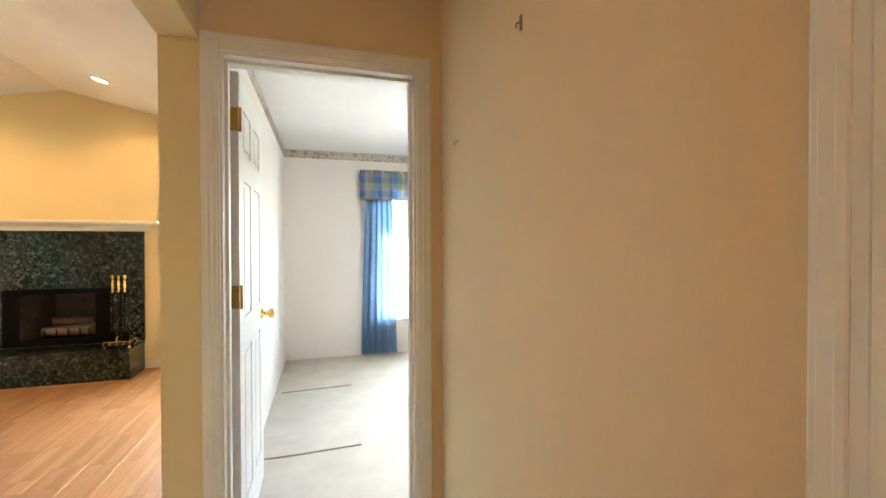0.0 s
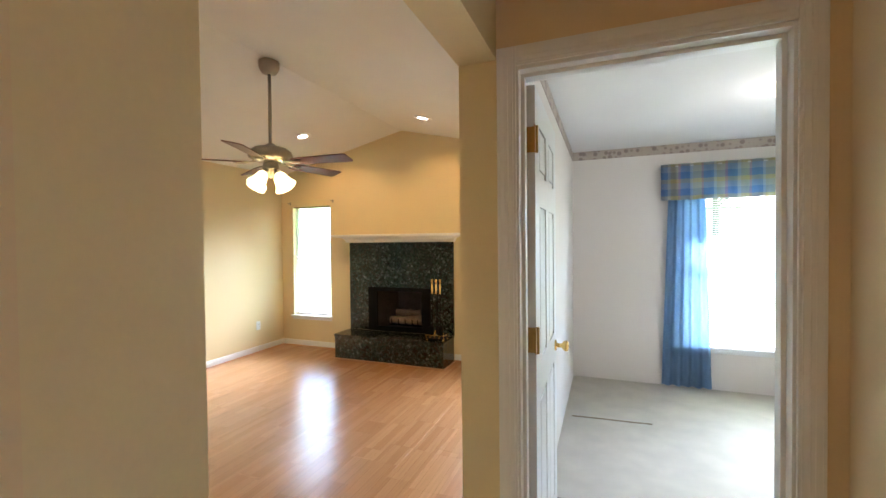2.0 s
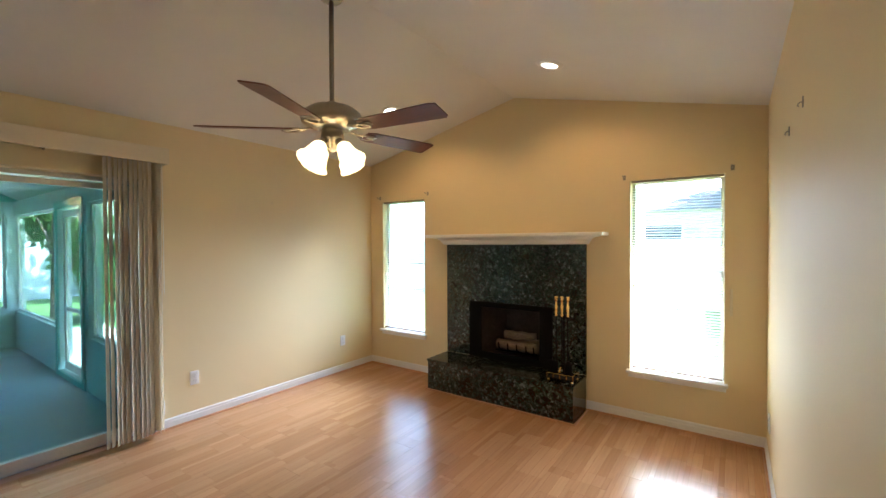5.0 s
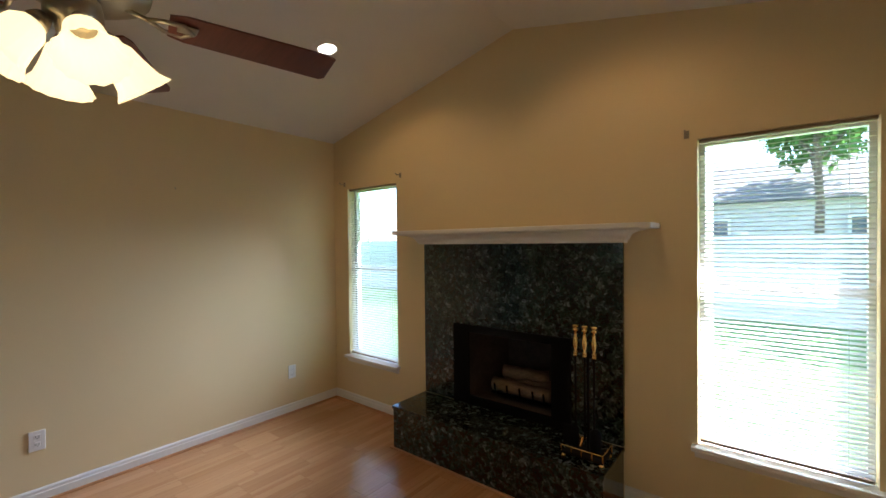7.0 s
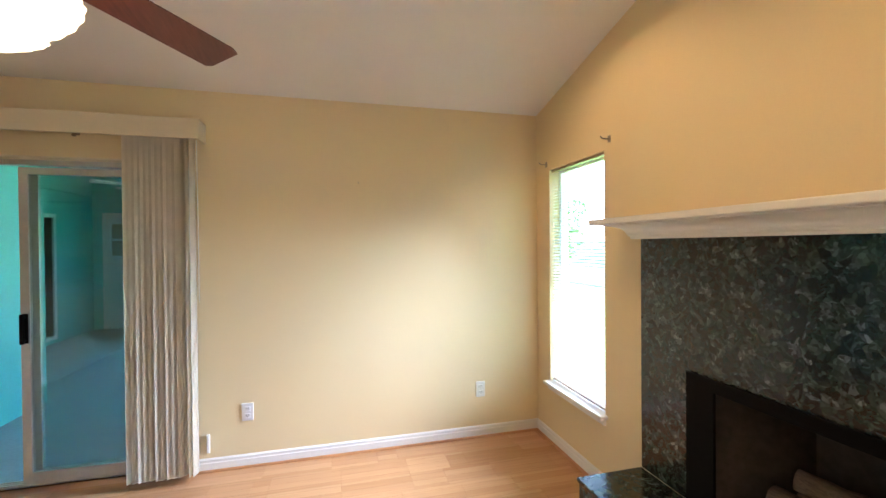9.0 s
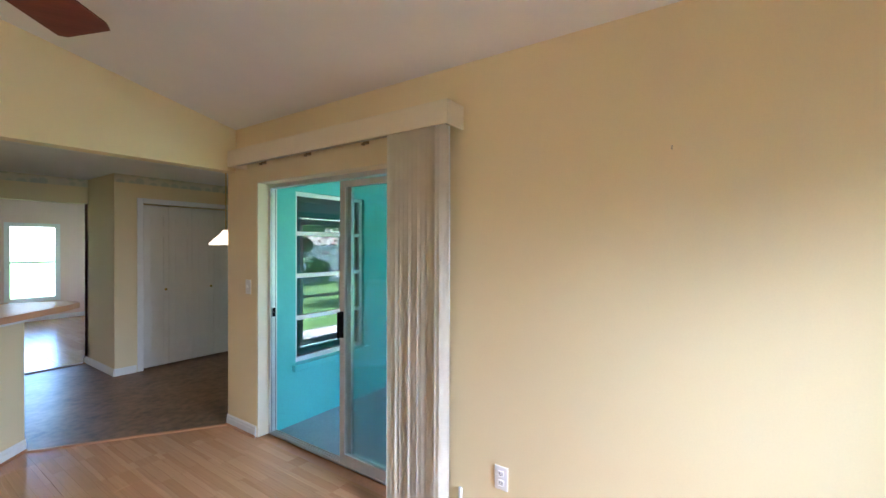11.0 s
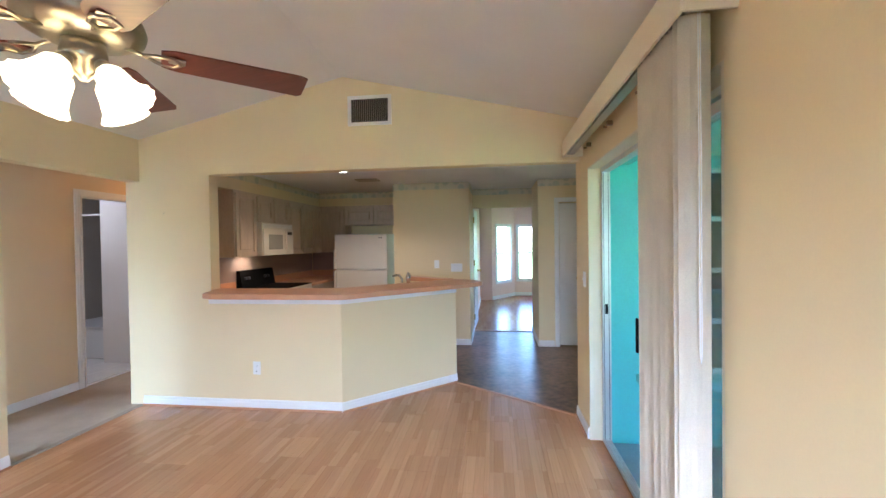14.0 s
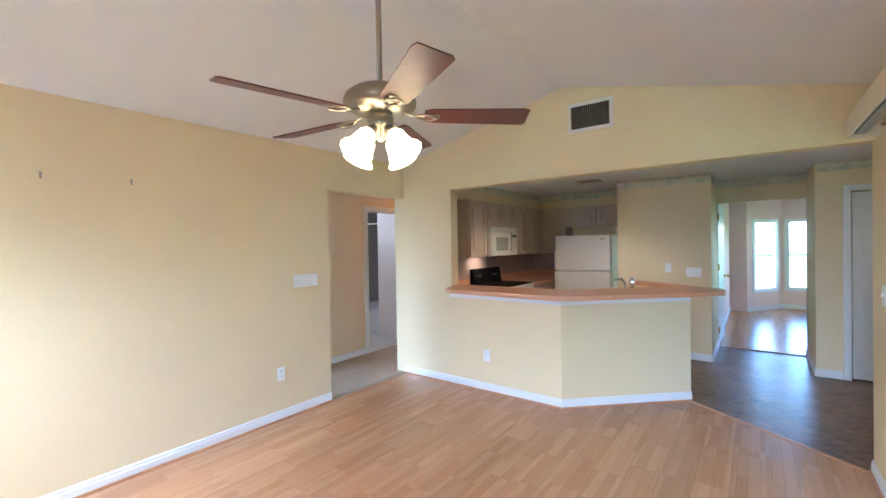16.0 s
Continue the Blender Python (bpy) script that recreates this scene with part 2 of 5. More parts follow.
M_hallcarpet = mat("tan_carpet", (0.50, 0.42, 0.32), 0.95, vary=0.14, scale=5, grain=260, bump=0.9, spec=0.05)
# carpet in a darker tone; on the creases it paints their shade
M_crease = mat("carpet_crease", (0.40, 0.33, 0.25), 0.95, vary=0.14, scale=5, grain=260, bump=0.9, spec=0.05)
M_vinyl = mat("brown_vinyl", (0.19, 0.11, 0.062), 0.34, vary=0.6, scale=4, grain=16, bump=0.03, spec=0.35)
M_granite = granite_material()
M_black = mat("black_metal", (0.004, 0.004, 0.0045), 0.75, vary=0.2, grain=80, spec=0.1)
M_soot = mat("firebrick", (0.085, 0.066, 0.055), 0.85, vary=0.35, scale=7, grain=30, bump=0.3)
M_log = mat("fire_log", (0.23, 0.165, 0.12), 0.85, vary=0.45, scale=12, grain=40, bump=0.8, stretch=(1, 4, 4))
M_brass = mat("brass", (0.78, 0.52, 0.17), 0.22, 1.0, vary=0.1)
M_chrome = mat("chrome", (0.8, 0.8, 0.8), 0.12, 1.0, vary=0.05)
M_nickel = mat("brushed_nickel", (0.38, 0.34, 0.28), 0.3, 1.0, vary=0.08, grain=150)
M_blade = mat("dark_cherry_blade", (0.115, 0.03, 0.02), 0.38, vary=0.3, scale=3, grain=14, stretch=(1, 9, 1))
M_shade = glow("lit_frosted_glass", (1.0, 0.84, 0.45), 0.13)
M_bulb = glow("lit_bulb", (1.0, 0.88, 0.66), 0.9)
M_plate = mat("white_plastic", (0.86, 0.86, 0.85), 0.4, vary=0.02)
M_slot = mat("dark_slot", (0.05, 0.05, 0.05), 0.5)
M_alu = mat("aluminium_frame", (0.62, 0.61, 0.58), 0.4, 0.6, vary=0.06)
M_glass = glass("window_glass", (0.96, 0.98, 0.97))
M_tint = glass("tinted_glass", (0.80, 0.88, 0.88))
M_mirrorpane = glass("dark_window_glass", (0.62, 0.64, 0.62), 0.16)
M_vane = cloth("vertical_blind_vane", (0.84, 0.76, 0.62), 0.03)
M_hinge = mat("aged_brass", (0.46, 0.28, 0.08), 0.4, 1.0, vary=0.2)
M_valance = mat("cream_valance", (0.74, 0.65, 0.47), 0.5, vary=0.03)
M_slat = cloth("blind_slat", (0.80, 0.80, 0.78), 0.25)
M_teal = mat("turquoise_paint", (0.16, 0.56, 0.53), 0.6, vary=0.06, scale=2, grain=60, bump=0.2)
M_pale = mat("pale_blue_paint", (0.55, 0.70, 0.70), 0.6, vary=0.06, scale=2, grain=60, bump=0.2)
M_deck = mat("painted_concrete", (0.27, 0.35, 0.38), 0.55, vary=0.12, scale=3, grain=60, bump=0.1)
M_screen = veil("insect_screen", (0.10, 0.12, 0.12), 0.68)
M_cab = mat("pickled_oak", (0.62, 0.49, 0.37), 0.45, vary=0.14, scale=4, grain=30, stretch=(6, 6, 1), bump=0.06)
M_counter = mat("peach_laminate", (0.62, 0.32, 0.17), 0.35, vary=0.08, scale=12, grain=200, bump=0.02)
M_splash = mat("mauve_backsplash", (0.36, 0.27, 0.23), 0.4, vary=0.06)
M_appl = mat("bisque_enamel", (0.74, 0.68, 0.57), 0.3, vary=0.02, grain=180, bump=0.03)
M_tile = mat("pale_tile", (0.68, 0.66, 0.62), 0.25, vary=0.06)
M_tub = mat("white_enamel", (0.78, 0.77, 0.75), 0.2, vary=0.02)
M_shower = mat("grey_shower_wall", (0.34, 0.31, 0.27), 0.35, vary=0.05)
M_blue = cloth("blue_curtain_cloth", (0.34, 0.49, 0.68), 0.5)
M_plaid = plaid_material()
M_border1 = border_material("kitchen_border", (0.70, 0.64, 0.48), (0.54, 0.55, 0.42), 0.11)
M_border2 = border_material("bedroom_border", (0.50, 0.42, 0.34), (0.30, 0.23, 0.20), 0.05)
M_grass = mat("lawn", (0.10, 0.20, 0.04), 0.9, vary=0.35, scale=1.5, grain=30, bump=0.6)
M_leaf = cloth("leaf", (0.10, 0.20, 0.05), 0.4)
M_bark = mat("bark", (0.14, 0.10, 0.07), 0.9, vary=0.3, bump=0.6)
M_flower = mat("red_flower", (0.55, 0.03, 0.05), 0.6)
M_fence = mat("white_vinyl", (0.78, 0.78, 0.76), 0.4, vary=0.03)
M_house = mat("neighbour_stucco", (0.58, 0.56, 0.52), 0.8, vary=0.08)
M_roof = mat("neighbour_shingle", (0.16, 0.15, 0.145), 0.85, vary=0.25, grain=20)
M_stucco = mat("house_outside", (0.62, 0.58, 0.50), 0.85, vary=0.08, bump=0.3)

# ---- builders ----
BASE = {}


def thing(name, base, label, category, group="", kind=""):
    ob = new(name)
    ob.location = base
    BASE[ob.name] = Vector(base)
    return tagged(ob, label, category, group, kind)


def mesh_of(name, bm, material, base=(0, 0, 0), smooth=False):
    bmesh.ops.translate(bm, verts=bm.verts, vec=-Vector(base))
    bmesh.ops.recalc_face_normals(bm, faces=bm.faces)
    me = bpy.data.meshes.new(name)
    bm.to_mesh(me)
    bm.free()
    me.materials.append(material)
    if smooth:
        for p in me.polygons:
            p.use_smooth = True
    return me


def part(name, bm, material, parent, label="", smooth=False):
    """Links a bmesh, given in world places, as one mesh under a thing or a part."""
    base = BASE[parent.name]
    ob = new(name, mesh_of(name, bm, material, base, smooth))
    ob.parent = parent
    BASE[ob.name] = base
    return tagged(ob, label) if label else ob


def solid(name, bm, material, label, category, kind="", smooth=False, base=(0, 0, 0), group=""):
    """A thing of one mesh, which parts may join."""
    ob = new(name, mesh_of(name, bm, material, base, smooth))
    ob.location = base
    BASE[ob.name] = Vector(base)
    return tagged(ob, label, category, group, kind)


def box(x0, x1, y0, y1, z0, z1, bm=None, bevel=0.0):
    own = bmesh.new()
    bmesh.ops.create_cube(own, size=1)
    for v in own.verts:
        v.co = Vector(((x0 + x1) / 2 + v.co.x * (x1 - x0), (y0 + y1) / 2 + v.co.y * (y1 - y0), (z0 + z1) / 2 + v.co.z * (z1 - z0)))
    if bevel:
        bmesh.ops.bevel(own, geom=own.edges[:], offset=bevel, segments=2, affect="EDGES", profile=0.5)
    return merge(bm, own)


def merge(bm, own):
    if bm is None:
        return own
    me = bpy.data.meshes.new("tmp")
    own.to_mesh(me)
    own.free()
    bm.from_mesh(me)
    bpy.data.meshes.remove(me)
    return bm


def turned(bm, m, into=None):
    bm.transform(m)
    return merge(into, bm)


def prism(points, z0, z1, bm=None, bevel=0.0):
    """An upright block over a plan outline."""
    own = bmesh.new()
    face = own.faces.new([own.verts.new((x, y, z0)) for x, y in points])
    up = bmesh.ops.extrude_face_region(own, geom=[face])
    bmesh.ops.translate(own, verts=[v for v in up["geom"] if isinstance(v, bmesh.types.BMVert)], vec=(0, 0, z1 - z0))
    if bevel:
        bmesh.ops.bevel(own, geom=[e for e in own.edges if abs(e.verts[0].co.z - e.verts[1].co.z) < 1e-6], offset=bevel, segments=3, affect="EDGES", profile=0.5)
    return merge(bm, own)


def profile(points, axis, a, b, bm=None):
    """An outline in the plane across an axis, drawn out from a to b along it. Points are (other axis, z)."""
    own = bmesh.new()
    put = (lambda p, q: (q, p[0], p[1])) if axis == "x" else (lambda p, q: (p[0], q, p[1]))
    face = own.faces.new([own.verts.new(put(p, a)) for p in points])
    up = bmesh.ops.extrude_face_region(own, geom=[face])
    step = (b - a, 0, 0) if axis == "x" else (0, b - a, 0)
    bmesh.ops.translate(own, verts=[v for v in up["geom"] if isinstance(v, bmesh.types.BMVert)], vec=step)
    return merge(bm, own)


def tube(path, radius, bm=None, sides=10):
    """A round bar along a line of places."""
    own = bmesh.new()
    pts = [Vector(p) for p in path]
    rings = []
    for k, p in enumerate(pts):
        d = (pts[min(k + 1, len(pts) - 1)] - pts[max(k - 1, 0)]).normalized()
        s = d.orthogonal().normalized() if k == 0 else (s - d * s.dot(d)).normalized()
        u = d.cross(s)
        r = radius[k] if isinstance(radius, (list, tuple)) else radius
        rings.append([own.verts.new(p + (s * math.cos(a) + u * math.sin(a)) * r) for a in (2 * math.pi * i / sides for i in range(sides))])
    for a, b in zip(rings, rings[1:]):
        for i in range(sides):
            own.faces.new((a[i], a[(i + 1) % sides], b[(i + 1) % sides], b[i]))
    own.faces.new(rings[0][::-1])
    own.faces.new(rings[-1])
    return merge(bm, own)


def lathe(rings, centre, bm=None, sides=24, cap=True):
    """A turned body: (radius, height) rows about an upright axis."""
    own = bmesh.new()
    c = Vector(centre)
    made = [[own.verts.new(c + Vector((r * math.cos(2 * math.pi * i / sides), r * math.sin(2 * math.pi * i / sides), z))) for i in range(sides)] for r, z in rings]
    for a, b in zip(made, made[1:]):
        for i in range(sides):
            own.faces.new((a[i], a[(i + 1) % sides], b[(i + 1) % sides], b[i]))
    if cap:
        own.faces.new(made[0][::-1])
        own.faces.new(made[-1])
    return merge(bm, own)


def pierced(axis, c0, c1, a0, a1, z0, z1, holes=(), bm=None):
    """A wall of thickness c0..c1 that runs from a0 to a1 along an axis, with openings (a, b, low, high) right through."""
    bm = bm or bmesh.new()
    cuts = sorted({a0, a1, *[h[0] for h in holes], *[h[1] for h in holes]})
    cuts = [c for c in cuts if a0 <= c <= a1]
    for p, q in zip(cuts, cuts[1:]):
        inside = sorted((h[2], h[3]) for h in holes if h[0] <= p and h[1] >= q)
        low = z0
        for lo, hi in inside + [(z1, z1)]:
            if lo > low + 1e-6:
                if axis == "x":
                    box(p, q, c0, c1, low, lo, bm)
                else:
                    box(c0, c1, p, q, low, lo, bm)
            low = max(low, hi)
    return bm


def wall(name, bm, material, label):
    return solid(name, bm, material, label, "wall", "structure")

# ---- the place: walls, floors, ceilings ----
EAVE, RIDGE, MID = 2.435, 2.885, 1.95


def gable(y0, y1, bm):
    return profile([(0, EAVE), (3.9, EAVE), (MID, RIDGE)], "y", y0, y1, bm)


b = pierced("x", 4.5, 4.65, -0.15, 4.03, 0, EAVE, [(0.2, 0.84, 0.44, 1.98), (3.0, 3.65, 0.42, 1.985), (1.465, 2.335, 0.312, 0.87)])
wall_north = wall("wall_north", gable(4.5, 4.65, b), M_wall, "pale yellow painted gable wall round the fireplace")
b = pierced("y", -0.15, 0, -0.12, 4.5, 0, EAVE, [(0.30, 2.11, 0, 1.985)])
wall_west = wall("wall_west", b, M_wall, "pale yellow painted wall with a sliding door")
b = pierced("y", 3.9, 4.03, 0.0, 4.5, 0, EAVE, [(0.0, 1.08, 0, 2.055)])
wall_east = wall("wall_east", b, M_wall, "cream yellow painted wall with an opening to the hall")
b = pierced("x", -0.12, 0, 0, 4.04, 0, EAVE, [(0, 3.21, 0, 2.095)])
wall_south = wall("wall_south", gable(-0.12, 0, b), M_wall, "cream yellow gable wall above the kitchen opening")
b = box(2.0, 3.21, -0.12, 0, 0, 1.015)
prism([(2.0, 0), (1.085, -0.87), (1.165, -0.955), (2.05, -0.115)], 0, 1.015, b)
bar_wall = wall("wall_bar", b, M_wall, "angled cream half wall under the breakfast bar")

b = box(3.9, 4.04, -3.6, -0.12, 0, EAVE)
wall("wall_hall_west", b, M_hall, "tan painted hall wall beside the kitchen")
b = pierced("y", 4.93, 5.05, -3.0, 1.2, 0, 2.44, [(-1.06, -0.352, 0, 2.0)])
wall("wall_hall_east", b, M_hall, "tan painted hall wall with the bathroom door")
b = pierced("x", 1.078, 1.2, 4.03, 4.93, 0, 2.44, [(4.09, 4.825, 0, 2.025)])
wall("wall_hall_north", b, M_hall, "tan painted hall wall round the bedroom door")
wall("wall_hall_south", box(4.04, 4.93, -3.1, -3.0, 0, 2.44), M_hall, "tan painted wall at the end of the hall")

# bedroom
wall("wall_bedroom_west", box(4.03, 4.042, 1.2, 4.4, 0, 2.40), M_bed, "white bedroom wall behind the open door")
b = pierced("x", 4.4, 4.55, 4.042, 7.6, 0, 2.40, [(5.10, 6.5, 0.42, 2.0)])
wall("wall_bedroom_north", b, M_bed, "white bedroom wall with a bright window")
wall("wall_bedroom_east", box(7.6, 7.7, 1.2, 4.55, 0, 2.40), M_bed, "white bedroom wall")
wall("wall_bedroom_south", box(4.93, 7.6, 1.2, 1.3, 0, 2.40), M_bed, "white bedroom wall beside the door")
solid("ceiling_bedroom", box(4.042, 7.6, 1.2, 4.4, 2.40, 2.46), M_ceil, "white textured bedroom ceiling", "ceiling", "structure")
solid("floor_bedroom", box(4.03, 7.6, 1.14, 4.4, -0.1, 0.004), M_carpet, "cream bedroom carpet with pulled creases", "carpet", "structure")

# hall
solid("floor_hall", box(3.93, 4.93, -3.0, 1.14, -0.1, 0.003), M_hallcarpet, "tan hall carpet", "carpet", "structure")
solid("ceiling_hall", box(4.04, 4.93, -3.0, 1.078, 2.44, 2.50), M_ceil, "white hall ceiling", "ceiling", "structure")

# bathroom
b = box(5.05, 6.6, 0.1, 0.2, 0, 2.4)
wall("wall_bath_north", b, M_bed, "white bathroom wall")
wall("wall_bath_east", box(6.5, 6.6, -2.5, 0.1, 0, 2.4), M_shower, "grey-beige tiled shower wall")
wall("wall_bath_south", box(5.05, 6.6, -2.54, -2.1, 0, 2.4), M_shower, "grey-beige shower wall behind the tub")
wall("wall_bath_partition", box(5.051, 5.58, -2.099, -1.19, 0, 2.4), M_bed, "white partition wall beside the tub")
solid("ceiling_bath", box(5.05, 6.6, -2.54, 0.2, 2.4, 2.46), M_ceil, "white bathroom ceiling", "ceiling", "structure")
floor_bath = solid("floor_bath", box(4.96, 6.5, -2.5, 0.1, -0.1, 0.0), M_trim, "pale tiled bathroom floor", "floor", "structure")

# kitchen, dinette and passage
K = 2.31
wall("wall_kitchen_south", box(2.12, 3.9, -3.62, -3.5, 0, K), M_wall, "cream kitchen wall behind the cabinets")
wall("wall_kitchen_box", box(1.03, 2.12, -3.42, -2.42, 0, K), M_wall, "cream yellow wall beside the refrigerator")
b = box(0.08, 1.03, -3.42, -3.3, 2.01, K)
wall("wall_passage_header", b, M_wall, "cream header over the passage")
b = pierced("x", -2.54, -2.41, -1.75, 0.08, 0, K, [(-1.30, -0.20, 0, 1.99)])
wall("wall_pantry_side", box(-0.02, 0.08, -3.42, -2.541, 0, K), M_wall, "cream wall between pantry and passage")
wall("wall_pantry", b, M_wall, "cream wall with pantry doors")
wall("wall_pantry_back", box(-1.75, -0.02, -3.3, -3.2, 0, K), M_wall, "cream wall inside the pantry")
b = pierced("x", 0.14, 0.262, -1.87, -0.15, -0.1, 2.6, [(-1.19, -0.38, 0.48, 1.965)])
wall_din_n = wall("wall_dinette_north", b, M_teal, "turquoise painted outside wall with a white window")
wall("wall_dinette_west", box(-1.87, -1.75, -3.3, 0.14, -0.1, 2.6), M_teal, "turquoise painted outside wall of the dinette")
b = box(-1.75, -0.15, 0.13, 0.14, 0, 0.48)
box(-1.75, -0.15, 0.13, 0.14, 1.965, K, b)
box(-1.75, -1.19, 0.13, 0.14, 0.48, 1.965, b)
box(-0.38, -0.15, 0.13, 0.14, 0.48, 1.965, b)
wall("wall_dinette_inner", b, M_wall, "cream inner face of the dinette window wall")
b = box(0.0, 3.9, -3.5, -0.12, K, K + 0.06)
box(-1.75, -0.15, -3.3, 0.13, K, K + 0.06, b)
box(-0.15, 0.0, -3.3, -0.121, K, K + 0.06, b)
solid("ceiling_kitchen", b, M_ceil, "flat white kitchen ceiling", "ceiling", "structure")
b = box(-1.75, 3.9, -3.36, 0.0, -0.1, -0.004)
solid("floor_kitchen", b, M_vinyl, "mottled brown kitchen vinyl floor", "floor", "structure")

# front room with bay
b = box(1.05, 1.17, -7.0, -3.42, 0, 2.44)
wall("wall_front_east", b, M_far, "pinkish beige painted wall of the front room")
wall("wall_front_west", box(-3.1, -3.0, -8.0, -3.42, 0, 2.44), M_far, "pinkish beige painted wall of the front room")
b = box(-3.0, 0.08, -3.42, -3.3, 0, 2.44)
box(1.03, 1.17, -3.5, -3.42, 0, 2.44, b)
box(0.08, 1.05, -3.43, -3.42, 2.011, 2.44, b)
wall("wall_front_north", b, M_far, "pinkish beige wall behind the passage")
solid("ceiling_front", box(-3.0, 1.05, -8.2, -3.43, 2.44, 2.5), M_ceil, "white front room ceiling", "ceiling", "structure")


def bay_side(x0, y0, x1, y1, w0, w1, name):
    """A stretch of bay wall from one plan point to another, with a window from w0 to w1 along it."""
    length = math.hypot(x1 - x0, y1 - y0)
    m = Matrix.Translation((x0, y0, 0)) @ Matrix.Rotation(math.atan2(y1 - y0, x1 - x0), 4, "Z")
    w = pierced("x", 0, 0.12, 0, length, 0, 2.44, [(w0, w1, 0.44, 1.86)])
    wall(name, turned(w, m), M_far, "pinkish beige bay wall with a tall window")
    win = thing("window_bay", (x0, y0, 0), "white double-hung bay window full of daylight", "window", "front room bay windows", "structure")
    f = pierced("x", -0.015, 0.02, w0 - 0.06, w1 + 0.06, 0.38, 1.92, [(w0 + 0.02, w1 - 0.02, 0.46, 1.84)])
    part("window_frame", turned(f, m), M_trim, win)
    part("sash_rail", turned(box(w0 + 0.02, w1 - 0.02, 0.03, 0.06, 1.13, 1.17), m), M_trim, win)
    p = part("pane", turned(box(w0 + 0.02, w1 - 0.02, 0.04, 0.046, 0.46, 1.84), m), M_glass, win)
    p.visible_shadow = False
    part("baseboard", turned(box(0, length, -0.014, -0.001, 0.0, 0.09), m), M_trim, win)


bay_side(0.75, -7.0, 0.15, -7.9, 0.22, 0.86, "wall_bay_1")
bay_side(0.15, -7.9, -1.2, -7.9, 0.10, 0.78, "wall_bay_2")
# unseen third side, added so its window brings more daylight into the room
bay_side(-1.2, -7.9, -1.8, -7.0, 0.22, 0.86, "wall_bay_unseen")
b = box(0.75, 1.17, -7.12, -7.0, 0, 2.44)
box(-3.1, -1.8, -7.12, -7.0, 0, 2.44, b)
wall("wall_front_south", b, M_far, "pinkish beige front wall")

# vaulted living room ceiling and the roof that closes the house
b = profile([(-0.15, EAVE - 0.15 * (RIDGE - EAVE) / MID), (MID, RIDGE), (4.03, EAVE - 0.13 * (RIDGE - EAVE) / MID), (4.03, EAVE + 0.07), (MID, RIDGE + 0.07), (-0.15, EAVE + 0.07)], "y", -0.12, 4.65)
solid("ceiling", b, M_ceil, "vaulted off-white textured ceiling", "ceiling", "structure")

# ---- doors, windows, trim ----


def casing(axis, face, side, a0, a1, top, name, label, w=0.062):
    """Moulded casing round an opening, on the face of a wall: two jamb legs and a head, each a stepped moulding."""
    c = thing(name, (a0, face, 0) if axis == "x" else (face, a0, 0), label, "door frame", "", "structure")
    for nm, (p, q, lo, hi) in (("leg", (a0 - w, a0, 0, top + w)), ("leg", (a1, a1 + w, 0, top + w)), ("head", (a0, a1, top, top + w))):
        m = bmesh.new()
        for inset, d in ((0.0, 0.013), (0.008, 0.015), (0.024, 0.017)):
            f0, f1 = sorted((face + side * 0.001, face + side * d))
            r = (p + inset, q - inset, lo if nm == "leg" else lo + inset, hi - inset)
            if axis == "x":
                box(r[0], r[1], f0, f1, r[2], r[3], m, 0.003)
            else:
                box(f0, f1, r[0], r[1], r[2], r[3], m, 0.003)
        part(nm, m, M_trim, c)
    return c


def door_leaf(width, height, m, name, label, knob=True, panels=True, thick=0.035, kind="structure", hinges=True):
    """A moulded six-panel leaf; it stands along +x from its hinge line, 0..thick in y, and is then set by m."""
    d = thing(name, m.translation, label, "door", "", kind)
    bm = box(0, width, 0.006, thick - 0.006, 0, height)
    st = 0.11 if width > 0.5 else 0.055
    rows = [(0.2, 0.86), (1.0, 1.58), (1.70, height - 0.12)]
    mid = width / 2
    cols = [(st, mid - st / 2.2), (mid + st / 2.2, width - st)] if width > 0.5 else [(st, width - st)]
    holes = [(a, q, lo, hi) for a, q in cols for lo, hi in rows]
    for y0, y1 in ((0, 0.006), (thick - 0.006, thick)):
        pierced("x", y0, y1, 0, width, 0, height, holes, bm)
    part("leaf", turned(bm, m), M_door, d)
    for a, q, lo, hi in holes:
        for y0, y1 in ((0.001, 0.0062), (thick - 0.0062, thick - 0.001)):
            part("panel", turned(box(a + 0.022, q - 0.022, y0, y1, lo + 0.022, hi - 0.022, None, 0.002), m), M_door, d)
    if knob:
        k = bmesh.new()
        for s, y in ((1, thick), (-1, 0)):
            r = lathe([(0.027, 0), (0.027, 0.006), (0.011, 0.010), (0.011, 0.032), (0.024, 0.042), (0.027, 0.054), (0.022, 0.064), (0.006, 0.067)], (0, 0, 0), None, 16)
            turned(r, Matrix.Translation((width - 0.065, y, 0.93)) @ Matrix.Rotation(radians(-90 * s), 4, "X"), k)
        part("knob", turned(k, m), M_brass, d, "polished brass knob", True)
    if hinges:
        for z in (0.2, 1.1, height - 0.19):
            h = box(-0.002, 0.0, -0.002, thick + 0.002, z - 0.045, z + 0.045)
            box(-0.03, 0.0005, -0.004, -0.001, z - 0.045, z + 0.045, h)
            tube([(0, -0.006, z - 0.047), (0, -0.006, z + 0.047)], 0.006, h)
            part("hinge", turned(h, m), M_hinge, d, "aged brass butt hinge")
    return d


